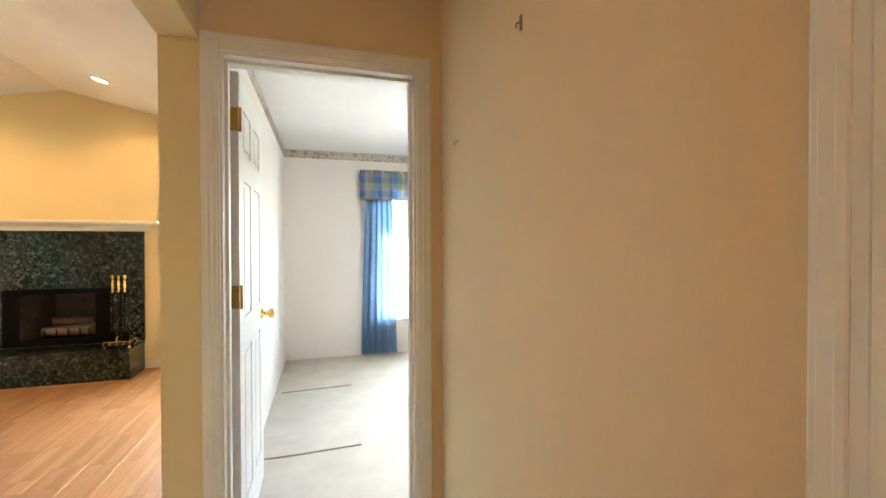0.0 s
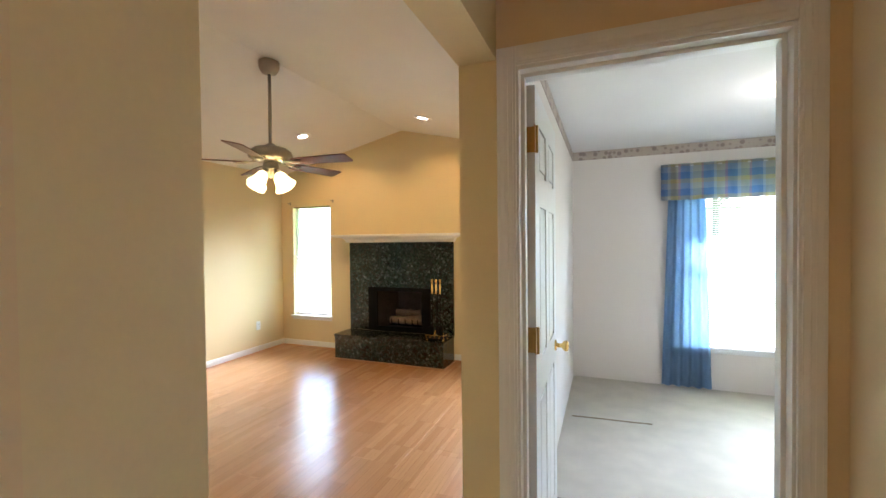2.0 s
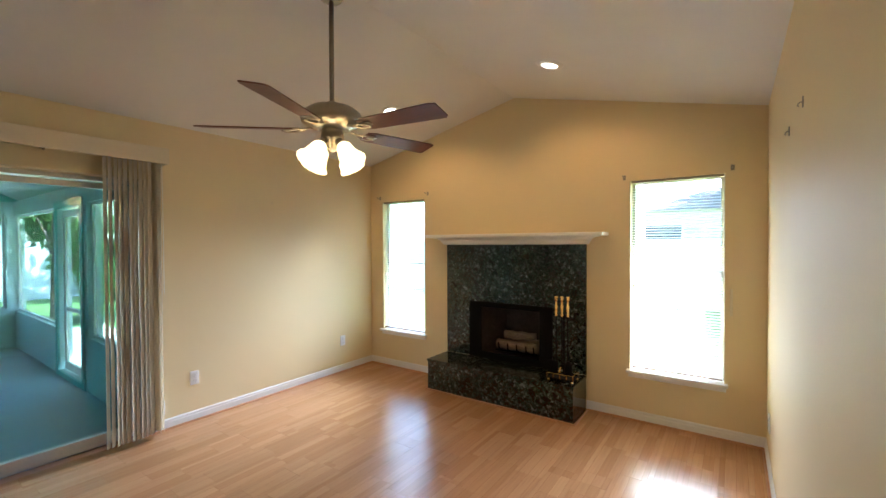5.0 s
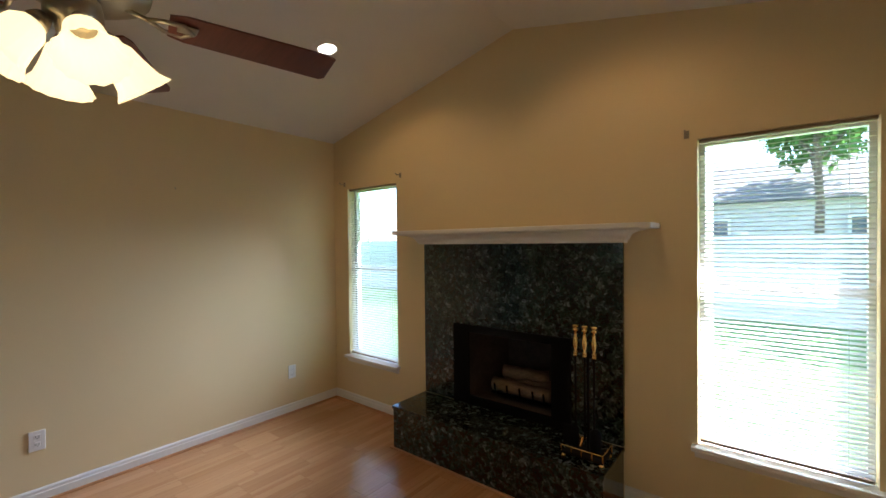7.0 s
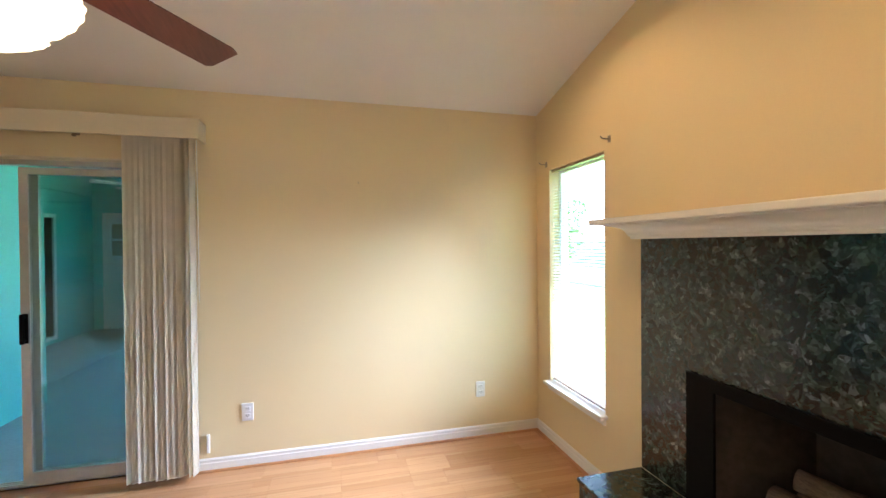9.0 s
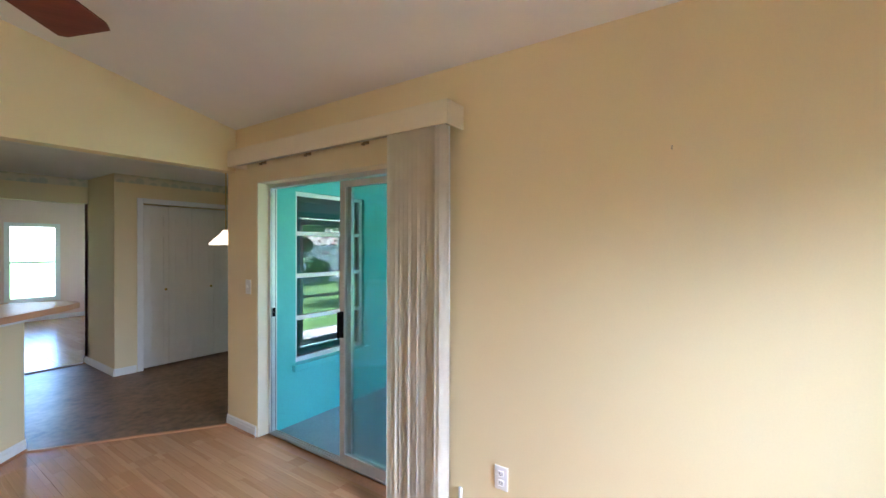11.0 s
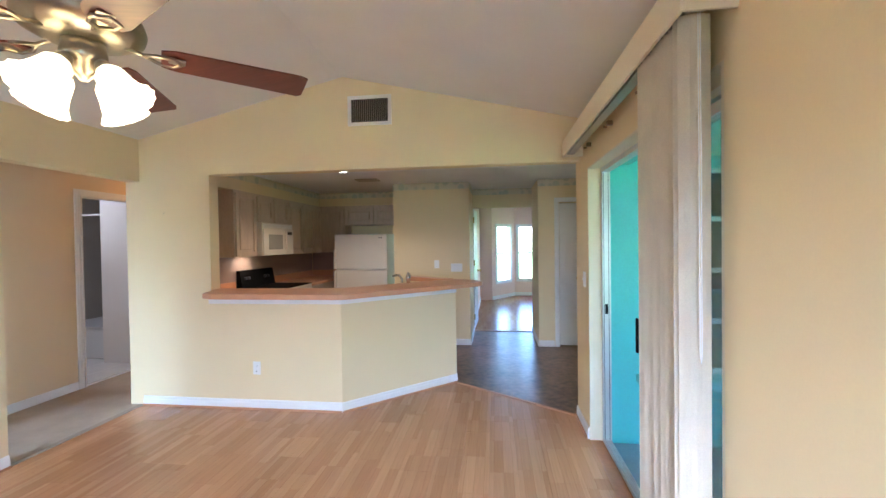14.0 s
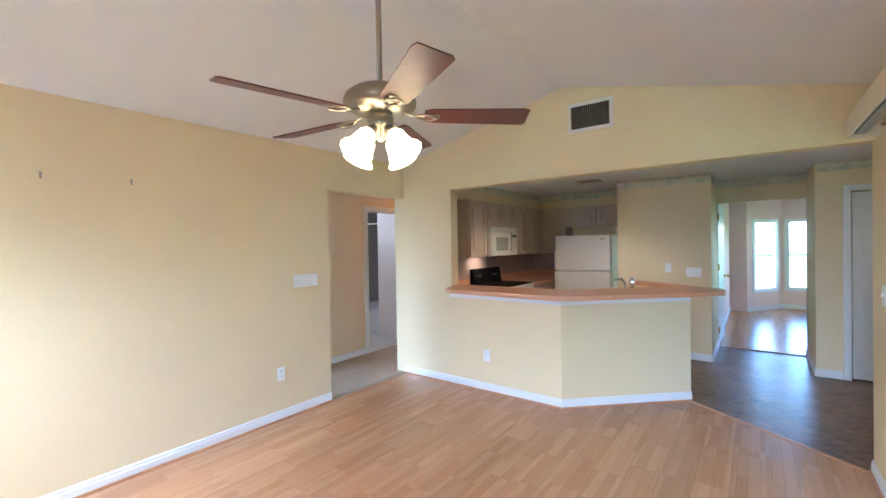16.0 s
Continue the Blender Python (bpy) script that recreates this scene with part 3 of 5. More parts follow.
def jamb_liner(axis, c0, c1, a0, a1, top, name):
    """The lining of a doorway with its stop."""
    j = thing(name, (a0, c0, 0) if axis == "x" else (c0, a0, 0), "white painted door lining with a stop", "door frame", "", "structure")
    cm = (c0 + c1) / 2
    for p, q, lo, hi in ((a0, a0 + 0.012, 0, top), (a1 - 0.012, a1, 0, top), (a0 + 0.012, a1 - 0.012, top - 0.012, top)):
        part("lining", box(p, q, c0, c1, lo, hi) if axis == "x" else box(c0, c1, p, q, lo, hi), M_trim, j)
    for p, q, lo, hi in ((a0 + 0.012, a0 + 0.024, 0, top - 0.012), (a1 - 0.024, a1 - 0.012, 0, top - 0.012), (a0 + 0.024, a1 - 0.024, top - 0.024, top - 0.012)):
        part("stop", box(p, q, cm - 0.02, cm + 0.015, lo, hi) if axis == "x" else box(cm - 0.02, cm + 0.015, p, q, lo, hi), M_trim, j)
    return j


casing("x", 1.078, -1, 4.095, 4.82, 2.022, "door_casing_bedroom", "white moulded casing round the bedroom door")
jamb_liner("x", 1.079, 1.199, 4.09, 4.825, 2.024, "door_lining_bedroom")
m = Matrix.Translation((4.096, 1.222, 0.012)) @ Matrix.Rotation(radians(90.5), 4, "Z") @ Matrix.Translation((0, -0.035, 0))
door_leaf(0.71, 1.998, m, "door_bedroom", "open white six-panel bedroom door with brass knob")
casing("y", 4.93, -1, -1.055, -0.356, 1.998, "door_casing_bath", "white moulded casing round the bathroom door")
jamb_liner("y", 4.906, 5.019, -1.06, -0.352, 2.0, "door_lining_bath")
m = Matrix.Translation((1.02, -3.46, 0.012)) @ Matrix.Rotation(radians(-92), 4, "Z")
door_leaf(0.76, 2.0, m, "door_front", "open white six-panel door in the passage")
for k in range(4):
    x = -0.207 - 0.2715 * (k + 1)
    m = Matrix.Translation((x, -2.455 + 0.0, 0.02))
    leaf = door_leaf(0.268, 1.955, m, "bifold_door", "closed white panelled bifold pantry door leaf", False, True, 0.03, "structure", False)
    tagged(leaf, group="pantry bifold leaves")
    if k in (0, 2):
        kb = lathe([(0.008, 0), (0.008, 0.015), (0.016, 0.022), (0.014, 0.034), (0.004, 0.036)], (0, 0, 0), None, 12)
        part("knob", turned(kb, Matrix.Translation((x + 0.04, -2.425, 0.95)) @ Matrix.Rotation(radians(-90), 4, "X")), M_brass, leaf, "small brass knob", True)
casing("x", -2.41, 1, -1.30, -0.20, 1.99, "door_casing_pantry", "white casing round the pantry doors")


def baseboard(x0, y0, x1, y1, name="baseboard", shoe=True):
    """A stepped white board along a wall, on the left of the way from one end to the other, with a wood shoe on the laminate."""
    length = math.hypot(x1 - x0, y1 - y0)
    m = Matrix.Translation((x0, y0, 0)) @ Matrix.Rotation(math.atan2(y1 - y0, x1 - x0), 4, "Z")
    bb = profile([(0.001, 0), (0.013, 0), (0.013, 0.055), (0.010, 0.060), (0.010, 0.075), (0.004, 0.085), (0.001, 0.085)], "x", 0, length)
    ob = solid(name, turned(bb, m), M_trim, "white stepped baseboard", "baseboard", "structure")
    if shoe:
        part("shoe_moulding", turned(profile([(0.013, 0), (0.026, 0), (0.024, 0.008), (0.019, 0.013), (0.013, 0.014)], "x", 0, length), m), M_edge, ob, "wood-coloured quarter-round shoe moulding")
    return ob


baseboard(0, 4.5, 0, 2.11)
baseboard(1.165, 4.5, 0, 4.5)
baseboard(3.9, 4.5, 2.645, 4.5)
baseboard(3.9, 1.08, 3.9, 4.5)
baseboard(2.0, 0, 3.9, 0)
baseboard(1.085, -0.87, 2.0, 0)
baseboard(0, 0.30, 0, -0.12)
baseboard(4.93, -0.29, 4.93, 1.06, shoe=False)
baseboard(1.03, -2.42, 2.12, -2.42, shoe=False)
baseboard(1.03, -3.42, 1.03, -2.42, shoe=False)
baseboard(0.08, -2.41, 0.08, -3.42, shoe=False)
baseboard(-0.13, -2.41, 0.08, -2.41, shoe=False)
baseboard(-1.75, -2.41, -1.37, -2.41, shoe=False)
baseboard(1.05, -7.0, 1.05, -4.3, shoe=False)
b = profile([(0, 0), (0.045, 0), (0.035, 0.009), (0.01, 0.009)], "x", 0, 1.33)
m = Matrix.Translation((0.0, -0.125, -0.001)) @ Matrix.Rotation(math.atan2(-0.745, 1.09), 4, "Z")
solid("threshold", turned(b, m), M_edge, "wood-coloured strip between laminate and vinyl", "threshold", "structure")
solid("threshold_passage", box(0.08, 1.03, -3.40, -3.34, -0.001, 0.008, None, 0.002), M_edge, "wood-coloured strip in the passage", "threshold", "structure")
solid("threshold_hall", box(3.895, 3.94, 0.0, 1.08, -0.001, 0.007, None, 0.003), M_crease, "darker carpet edge at the hall opening", "threshold", "structure")


def window(x0, x1, z0, z1, y, name, label):
    """A single-hung aluminium window in its reveal, with a sill, and a pane above and below the meeting rail."""
    w = thing(name, (x0, y, z0), label, "window", "", "structure")
    part("window_frame", pierced("x", y + 0.08, y + 0.12, x0, x1, z0, z1, [(x0 + 0.025, x1 - 0.025, z0 + 0.03, z1 - 0.025)]), M_trim, w)
    zm = z0 + (z1 - z0) * 0.52
    part("meeting_rail", box(x0 + 0.025, x1 - 0.025, y + 0.075, y + 0.115, zm - 0.02, zm + 0.02), M_trim, w)
    for lo, hi in ((z0 + 0.03, zm - 0.02), (zm + 0.02, z1 - 0.025)):
        p = part("pane", box(x0 + 0.025, x1 - 0.025, y + 0.095, y + 0.10, lo, hi), M_glass, w)
        p.visible_shadow = False
    s = box(x0 - 0.025, x1 + 0.025, y - 0.05, y + 0.075, z0 - 0.022, z0 + 0.002, None, 0.005)
    box(x0 - 0.012, x1 + 0.012, y - 0.016, y - 0.001, z0 - 0.06, z0 - 0.022, s, 0.004)
    part("window_sill", s, M_trim, w)
    return w


window(0.2, 0.84, 0.44, 1.98, 4.5, "window_1", "tall narrow white window beside the fireplace")
window(3.0, 3.65, 0.42, 1.985, 4.5, "window_2", "tall narrow white window full of daylight")
window(5.10, 6.5, 0.42, 2.0, 4.4, "window_3", "wide bedroom window full of daylight")


def mini_blind(x0, x1, z0, z1, y, label):
    """A lowered mini blind with open slats, head rail, foot rail, cords and wand."""
    bl = thing("mini_blind", (x0, y, z1), label, "window blind", "lowered mini blinds")
    part("head_rail", box(x0 + 0.006, x1 - 0.006, y + 0.01, y + 0.045, z1 - 0.018, z1 - 0.002, None, 0.003), M_edgeblind, bl, "brownish head rail")
    part("foot_rail", box(x0 + 0.01, x1 - 0.01, y + 0.016, y + 0.04, z0 + 0.012, z0 + 0.026, None, 0.003), M_edgeblind, bl, "brownish foot rail")
    me = mesh_of("slat", turned(box(x0 + 0.01 - (x0 + x1) / 2, x1 - 0.01 - (x0 + x1) / 2, -0.012, 0.012, -0.0004, 0.0004), Matrix.Rotation(radians(19), 4, "X")), M_slat)
    n = int((z1 - z0 - 0.08) / 0.0215)
    for k in range(n):
        s = new("slat", me)
        s.parent = bl
        s.location = Vector(((x0 + x1) / 2, y + 0.028, z0 + 0.04 + k * 0.0215)) - BASE[bl.name]
    for x in (x0 + 0.09, x1 - 0.09):
        part("cord", tube([(x, y + 0.028, z0 + 0.02), (x, y + 0.028, z1 - 0.02)], 0.001, None, 5), M_slat, bl)
    return bl


M_edgeblind = mat("bronze_rail", (0.30, 0.22, 0.13), 0.4, vary=0.05)
mini_blind(0.2, 0.84, 0.44, 1.98, 4.5, "lowered white mini blind in the narrow window")
mini_blind(5.10, 6.5, 0.42, 2.0, 4.4, "lowered white mini blind in the bedroom window")
mini_blind(3.0, 3.65, 0.42, 1.985, 4.5, "lowered white mini blind in the bright window")

# ---- sliding glass door and its blinds ----
sd = thing("sliding_door", (-0.08, 0.3, 0), "aluminium sliding glass door, one panel slid open", "sliding door", "", "structure")
b = pierced("y", -0.146, -0.088, 0.32, 2.09, 0.0, 1.975, [(0.348, 2.062, 0.012, 1.945)])
part("door_frame", b, M_alu, sd)
b = box(-0.146, -0.088, 0.348, 2.062, 0.0, 0.006)
for x in (-0.138, -0.115, -0.094):
    box(x - 0.003, x + 0.003, 0.348, 2.062, 0.006, 0.022, b)
part("track", b, M_alu, sd)
for nm, x, y0, y1 in (("fixed_panel", -0.130, 1.185, 2.048), ("sliding_panel", -0.102, 1.15, 1.98)):
    p = part(nm, pierced("y", x - 0.013, x + 0.013, y0, y1, 0.022, 1.93, [(y0 + 0.045, y1 - 0.045, 0.085, 1.89)]), M_alu, sd)
    g = part("pane", box(x - 0.003, x + 0.003, y0 + 0.045, y1 - 0.045, 0.085, 1.89), M_tint, p)
    g.visible_shadow = False
h = box(-0.0885, -0.079, 1.160, 1.190, 0.87, 1.05, None, 0.004)
box(-0.079, -0.057, 1.168, 1.184, 0.88, 0.90, h, 0.004)
box(-0.079, -0.057, 1.168, 1.184, 1.02, 1.04, h, 0.004)
box(-0.061, -0.048, 1.164, 1.187, 0.87, 1.05, h, 0.005)
part("door_handle", h, M_black, sd, "dark bronze pull handle")
# thin dark strips on the flat jamb paint the shade inside its grooves
part("jamb_groove_shade", box(-0.1005, -0.0965, 0.3483, 0.3492, 0.02, 1.94), M_slot, sd)
part("jamb_groove_shade", box(-0.1335, -0.1295, 0.3483, 0.3492, 0.02, 1.94), M_slot, sd)
part("keeper", box(-0.125, -0.105, 0.348, 0.354, 0.93, 1.0), M_black, sd)
b = box(-0.149, -0.001, 0.301, 0.318, 0.0, 1.984)
box(-0.149, -0.001, 0.318, 2.09, 1.976, 1.984, b)
box(-0.149, -0.001, 2.092, 2.109, 0.0, 1.984, b)
part("reveal", b, M_valance, sd)

vb = thing("vertical_blinds", (0.06, 2.1, 2.1), "cream vertical blinds drawn to one side under a valance", "window blind")
b = box(0.142, 0.155, 0.16, 2.19, 2.095, 2.215, None, 0.002)
box(0.001, 0.142, 2.177, 2.19, 2.095, 2.215, b, 0.002)
box(0.001, 0.142, 0.16, 0.173, 2.095, 2.215, b, 0.002)
box(0.001, 0.142, 0.173, 2.177, 2.203, 2.215, b)
part("valance", b, M_valance, vb)
part("head_rail", box(0.07, 0.12, 0.18, 2.16, 2.11, 2.145, None, 0.003), M_nickel, vb)
for y in (0.42, 0.95, 1.5):
    br = box(0.001, 0.03, y - 0.012, y + 0.012, 2.115, 2.14)
    box(0.03, 0.05, y - 0.006, y + 0.006, 2.10, 2.112, br)
    part("bracket", br, M_edgeblind, vb)
rnd = random.Random(4)
for k in range(12):
    y = 1.80 + k * 0.0305
    t = (-25 - 1.0 * k if k < 10 else 8 - 14 * (k - 10)) + rnd.uniform(-2.5, 2.5)
    v = bmesh.new()
    n = 6
    bow = 0.013 + rnd.uniform(-0.002, 0.002)
    grid = [[v.verts.new((-0.044 + 0.088 * i / n, bow * math.sin(math.pi * i / n), z)) for i in range(n + 1)] for z in (0.045, 1.0, 2.105)]
    for r0, r1 in zip(grid, grid[1:]):
        for i in range(n):
            v.faces.new((r0[i], r0[i + 1], r1[i + 1], r1[i]))
    bmesh.ops.solidify(v, geom=v.faces[:], thickness=0.0012)
    part("vane", turned(v, Matrix.Translation((0.096 + rnd.uniform(-0.004, 0.004), y, 0)) @ Matrix.Rotation(radians(t), 4, "Z")), M_vane, vb)
part("cord", tube([(0.088, 2.160, 2.1), (0.088, 2.164, 1.6), (0.088, 2.164, 1.12), (0.091, 2.166, 1.10), (0.094, 2.166, 1.12), (0.094, 2.164, 1.6), (0.094, 2.160, 2.1)], 0.0014, None, 6), M_plate, vb, "hanging white cord loop")
part("cord_weight", box(0.0, 0.012, 2.17, 2.19, 0.12, 0.24, None, 0.004), M_plate, vb, "white cord cleat on the wall")

# ---- fireplace ----
fp = thing("fireplace", (1.905, 4.4, 0), "dark green granite fireplace with raised hearth and black firebox", "fireplace")
part("surround_leg", box(1.165, 1.465, 4.476, 4.499, 0.3095, 0.87), M_granite, fp)
part("surround_leg", box(2.335, 2.645, 4.476, 4.499, 0.3095, 0.87), M_granite, fp)
part("surround_head", box(1.165, 2.645, 4.476, 4.499, 0.87, 1.465), M_granite, fp)
b = box(1.17, 2.645, 4.115, 4.4755, 0.0, 0.288, None, 0.002)
part("hearth", b, M_granite, fp)
part("hearth_slab", box(1.162, 2.652, 4.107, 4.4755, 0.2885, 0.309, None, 0.004), M_granite, fp)
part("hearth_shoe", box(2.653, 2.667, 4.1145, 4.484, 0.0, 0.014, None, 0.004), M_edge, fp)
part("hearth_shoe", box(1.15, 2.665, 4.095, 4.114, 0.0, 0.014, None, 0.004), M_edge, fp)
b = pierced("x", 4.462, 4.475, 1.455, 2.345, 0.312, 0.882, [(1.59, 2.22, 0.375, 0.83)])
part("face_frame", b, M_black, fp, "black metal firebox frame")
part("firebox_back", box(1.466, 2.334, 4.92, 4.95, 0.31, 0.87), M_soot, fp, "sooty firebrick back")
part("firebox_side", prism([(1.466, 4.501), (1.48, 4.501), (1.66, 4.919), (1.466, 4.919)], 0.319, 0.861), M_soot, fp, "pale firebrick side")
part("firebox_side", prism([(2.334, 4.501), (2.334, 4.919), (2.14, 4.919), (2.32, 4.501)], 0.319, 0.861), M_soot, fp, "pale firebrick side")
part("firebox_floor", box(1.466, 2.334, 4.501, 4.919, 0.30, 0.318), M_soot, fp)
part("firebox_top", box(1.466, 2.334, 4.501, 4.95, 0.862, 0.90), M_black, fp)
gr = bmesh.new()
for x in (1.72, 1.82, 1.92, 2.02, 2.10):
    tube([(x, 4.60, 0.45), (x, 4.615, 0.375), (x, 4.80, 0.375)], 0.007, gr, 6)
tube([(1.66, 4.66, 0.36), (2.16, 4.66, 0.36)], 0.008, gr, 6)
part("grate", gr, M_black, fp)
for nm, a, c, r in (("log", (1.68, 4.66, 0.425), (2.12, 4.68, 0.42), 0.05), ("log", (1.72, 4.78, 0.43), (2.10, 4.76, 0.44), 0.05), ("log", (1.74, 4.70, 0.52), (2.06, 4.78, 0.515), 0.045)):
    lg = bmesh.new()
    a, c = Vector(a), Vector(c)
    pts = [a.lerp(c, k / 7) + Vector((0, rnd.uniform(-0.006, 0.006), rnd.uniform(-0.006, 0.006))) for k in range(8)]
    part("log", tube(pts, [r * rnd.uniform(0.88, 1.08) for _ in pts], lg, 12), M_log, fp, "pale ceramic fire log", True)
mantel = thing("mantel", (1.92, 4.5, 1.47), "white moulded mantel shelf over the granite", "mantel shelf")
rows = [(0.0, 1.462), (0.0, 1.474), (0.008, 1.476), (0.009, 1.484), (0.014, 1.486)]
rows += [(0.014 + 0.082 * (1 - math.cos(a)), 1.486 + 0.044 * math.sin(a)) for a in (math.pi / 2 * k / 9 for k in range(1, 10))]
rows += [(0.098, 1.531), (0.098, 1.5355)]
b = bmesh.new()
rings = [[b.verts.new(p) for p in ((1.145 - o, 4.499, z), (1.145 - o, 4.43 - o, z), (2.665 + o, 4.43 - o, z), (2.665 + o, 4.499, z))] for o, z in rows]
for lo, hi in zip(rings, rings[1:]):
    for i in range(4):
        b.faces.new((lo[i], lo[(i + 1) % 4], hi[(i + 1) % 4], hi[i]))
b.faces.new(rings[0])
b.faces.new(rings[-1][::-1])
part("crown_moulding", b, M_trim, mantel)
part("shelf", box(1.0, 2.83, 4.285, 4.499, 1.536, 1.566, None, 0.006), M_trim, mantel)

# fire tools on the hearth
tx, ty = 2.515, 4.25
ft = thing("fireplace_tools", (tx, ty, 0.309), "black fireplace tool set with brass handles on the hearth", "fire tools")
b = box(tx - 0.11, tx + 0.11, ty - 0.075, ty + 0.075, 0.325, 0.337, None, 0.003)
part("tray", b, M_black, ft)
for dx in (-0.1, 0.1):
    for dy in (-0.065, 0.065):
        b = lathe([(0.011, 0.309), (0.013, 0.316), (0.008, 0.325)], (tx + dx, ty + dy, 0), None, 10)
        part("foot", b, M_brass, ft, "brass ball foot")
rail = bmesh.new()
tube([(tx - 0.11, ty - 0.075, 0.372), (tx + 0.11, ty - 0.075, 0.372), (tx + 0.11, ty + 0.075, 0.372), (tx - 0.11, ty + 0.075, 0.372), (tx - 0.11, ty - 0.075, 0.372)], 0.003, rail, 6)
for dx in (-0.11, -0.055, 0, 0.055, 0.11):
    for dy in (-0.075, 0.075):
        tube([(tx + dx, ty + dy, 0.335), (tx + dx, ty + dy, 0.374)], 0.003, rail, 6)
part("gallery_rail", rail, M_brass, ft, "brass gallery rail")
part("post", tube([(tx, ty + 0.03, 0.335), (tx, ty + 0.03, 0.87)], 0.008, None, 8), M_black, ft)
part("hook_ring", tube([(tx - 0.09, ty + 0.03, 0.835), (tx - 0.06, ty, 0.85), (tx, ty - 0.01, 0.85), (tx + 0.06, ty, 0.85), (tx + 0.09, ty + 0.03, 0.835)], 0.005, None, 6), M_black, ft)
for k, dx in enumerate((-0.05, 0.0, 0.05)):
    x, y = tx + dx, ty - 0.02
    part("handle", lathe([(0.005, 0.85), (0.012, 0.853), (0.012, 0.861), (0.006, 0.864), (0.011, 0.868), (0.011, 0.876), (0.006, 0.88), (0.010, 0.90), (0.013, 0.93), (0.008, 0.965), (0.006, 0.985), (0.013, 0.99), (0.015, 0.998), (0.006, 1.004), (0.016, 1.012), (0.016, 1.02), (0.004, 1.024)], (x, y, 0), None, 12), M_brass, ft, "polished brass handle", True)
    part("shaft", tube([(x, y, 0.42), (x, y, 0.86)], 0.006, None, 8), M_black, ft)
part("shovel", box(tx - 0.12, tx - 0.03, ty - 0.032, ty - 0.024, 0.36, 0.47, None, 0.003), M_black, ft)
part("brush", lathe([(0.03, 0.36), (0.036, 0.40), (0.03, 0.46), (0.01, 0.48)], (tx + 0.055, ty - 0.02, 0), None, 12), M_black, ft)
part("tongs", tube([(tx - 0.01, ty - 0.02, 0.42), (tx - 0.02, ty - 0.03, 0.37)], 0.006, None, 8), M_brass, ft)

# ---- ceiling fan ----
FX, FY, DROP = 1.935, 2.28, -0.058
FZ = 2.15 + DROP
fan = thing("ceiling_fan", (FX, FY, 2.86), "brushed nickel ceiling fan with cherry blades and lit glass shades", "ceiling fan")
part("canopy", lathe([(0.03, 2.775), (0.055, 2.785), (0.075, 2.82), (0.078, 2.87), (0.04, 2.90)], (FX, FY, 0)), M_nickel, fan, "", True)
part("downrod", tube([(FX, FY, 2.205), (FX, FY, 2.80)], 0.013, None, 12), M_nickel, fan, "", True)
part("motor_housing", lathe([(0.02, 2.30), (0.035, 2.29), (0.06, 2.275), (0.12, 2.262), (0.155, 2.235), (0.165, 2.205), (0.16, 2.185), (0.125, 2.165), (0.10, 2.155), (0.06, 2.15)], (FX, FY, DROP), None, 32), M_nickel, fan, "", True)
part("light_hub", lathe([(0.055, 2.15), (0.06, 2.12), (0.06, 2.095), (0.04, 2.085), (0.035, 2.06), (0.02, 2.045), (0.008, 2.03)], (FX, FY, DROP), None, 24), M_nickel, fan, "", True)
for k in range(5):
    a = radians(PHASE + 72 * k)
    m = Matrix.Translation((FX, FY, FZ)) @ Matrix.Rotation(a, 4, "Z")
    arm = bmesh.new()
    tube([(0.10, 0, 0.012), (0.15, 0, 0.0), (0.19, 0.03, -0.006), (0.235, 0.035, -0.008), (0.26, 0.0, -0.008), (0.235, -0.035, -0.008), (0.19, -0.03, -0.006), (0.15, 0, 0.0)], 0.0065, arm, 8)
    box(0.22, 0.27, -0.03, 0.03, -0.006, -0.001, arm, 0.002)
    part("blade_arm", turned(arm, m), M_nickel, fan, "", True)
    bl = prism([(0.20, -0.045), (0.24, -0.058), (0.645, -0.07), (0.675, -0.06), (0.68, 0.055), (0.665, 0.07), (0.24, 0.058), (0.20, 0.045)], -0.003, 0.003)
    part("blade", turned(bl, m @ Matrix.Rotation(radians(-12), 4, "X")), M_blade, fan)
for k in range(4):
    a = radians(SHADES + 90 * k)
    m = Matrix.Translation((FX, FY, 2.085 + DROP)) @ Matrix.Rotation(a, 4, "Z") @ Matrix.Translation((0.055, 0, 0)) @ Matrix.Rotation(radians(-38), 4, "Y")
    sh = part("lamp_holder", turned(lathe([(0.018, 0.0), (0.026, -0.02), (0.028, -0.04)], (0, 0, 0), None, 14), m), M_nickel, fan, "", True)
    g = lathe([(0.026, -0.03), (0.040, -0.05), (0.046, -0.09), (0.056, -0.13), (0.074, -0.155)], (0, 0, 0), None, 56, False)
    for v in g.verts:
        rip = 1 + 0.035 * math.cos(14 * math.atan2(v.co.y, v.co.x)) * min(1.0, max(0.0, (-v.co.z - 0.05) / 0.05))
        v.co.x, v.co.y = v.co.x * rip, v.co.y * rip
    bmesh.ops.solidify(g, geom=g.faces[:], thickness=0.003)
    part("shade", turned(g, m), M_shade, fan, "lit frosted glass bell shade", True)
lamp("fan_light", "POINT", (FX, FY, 1.79), FAN_W, WARM, 0.10)

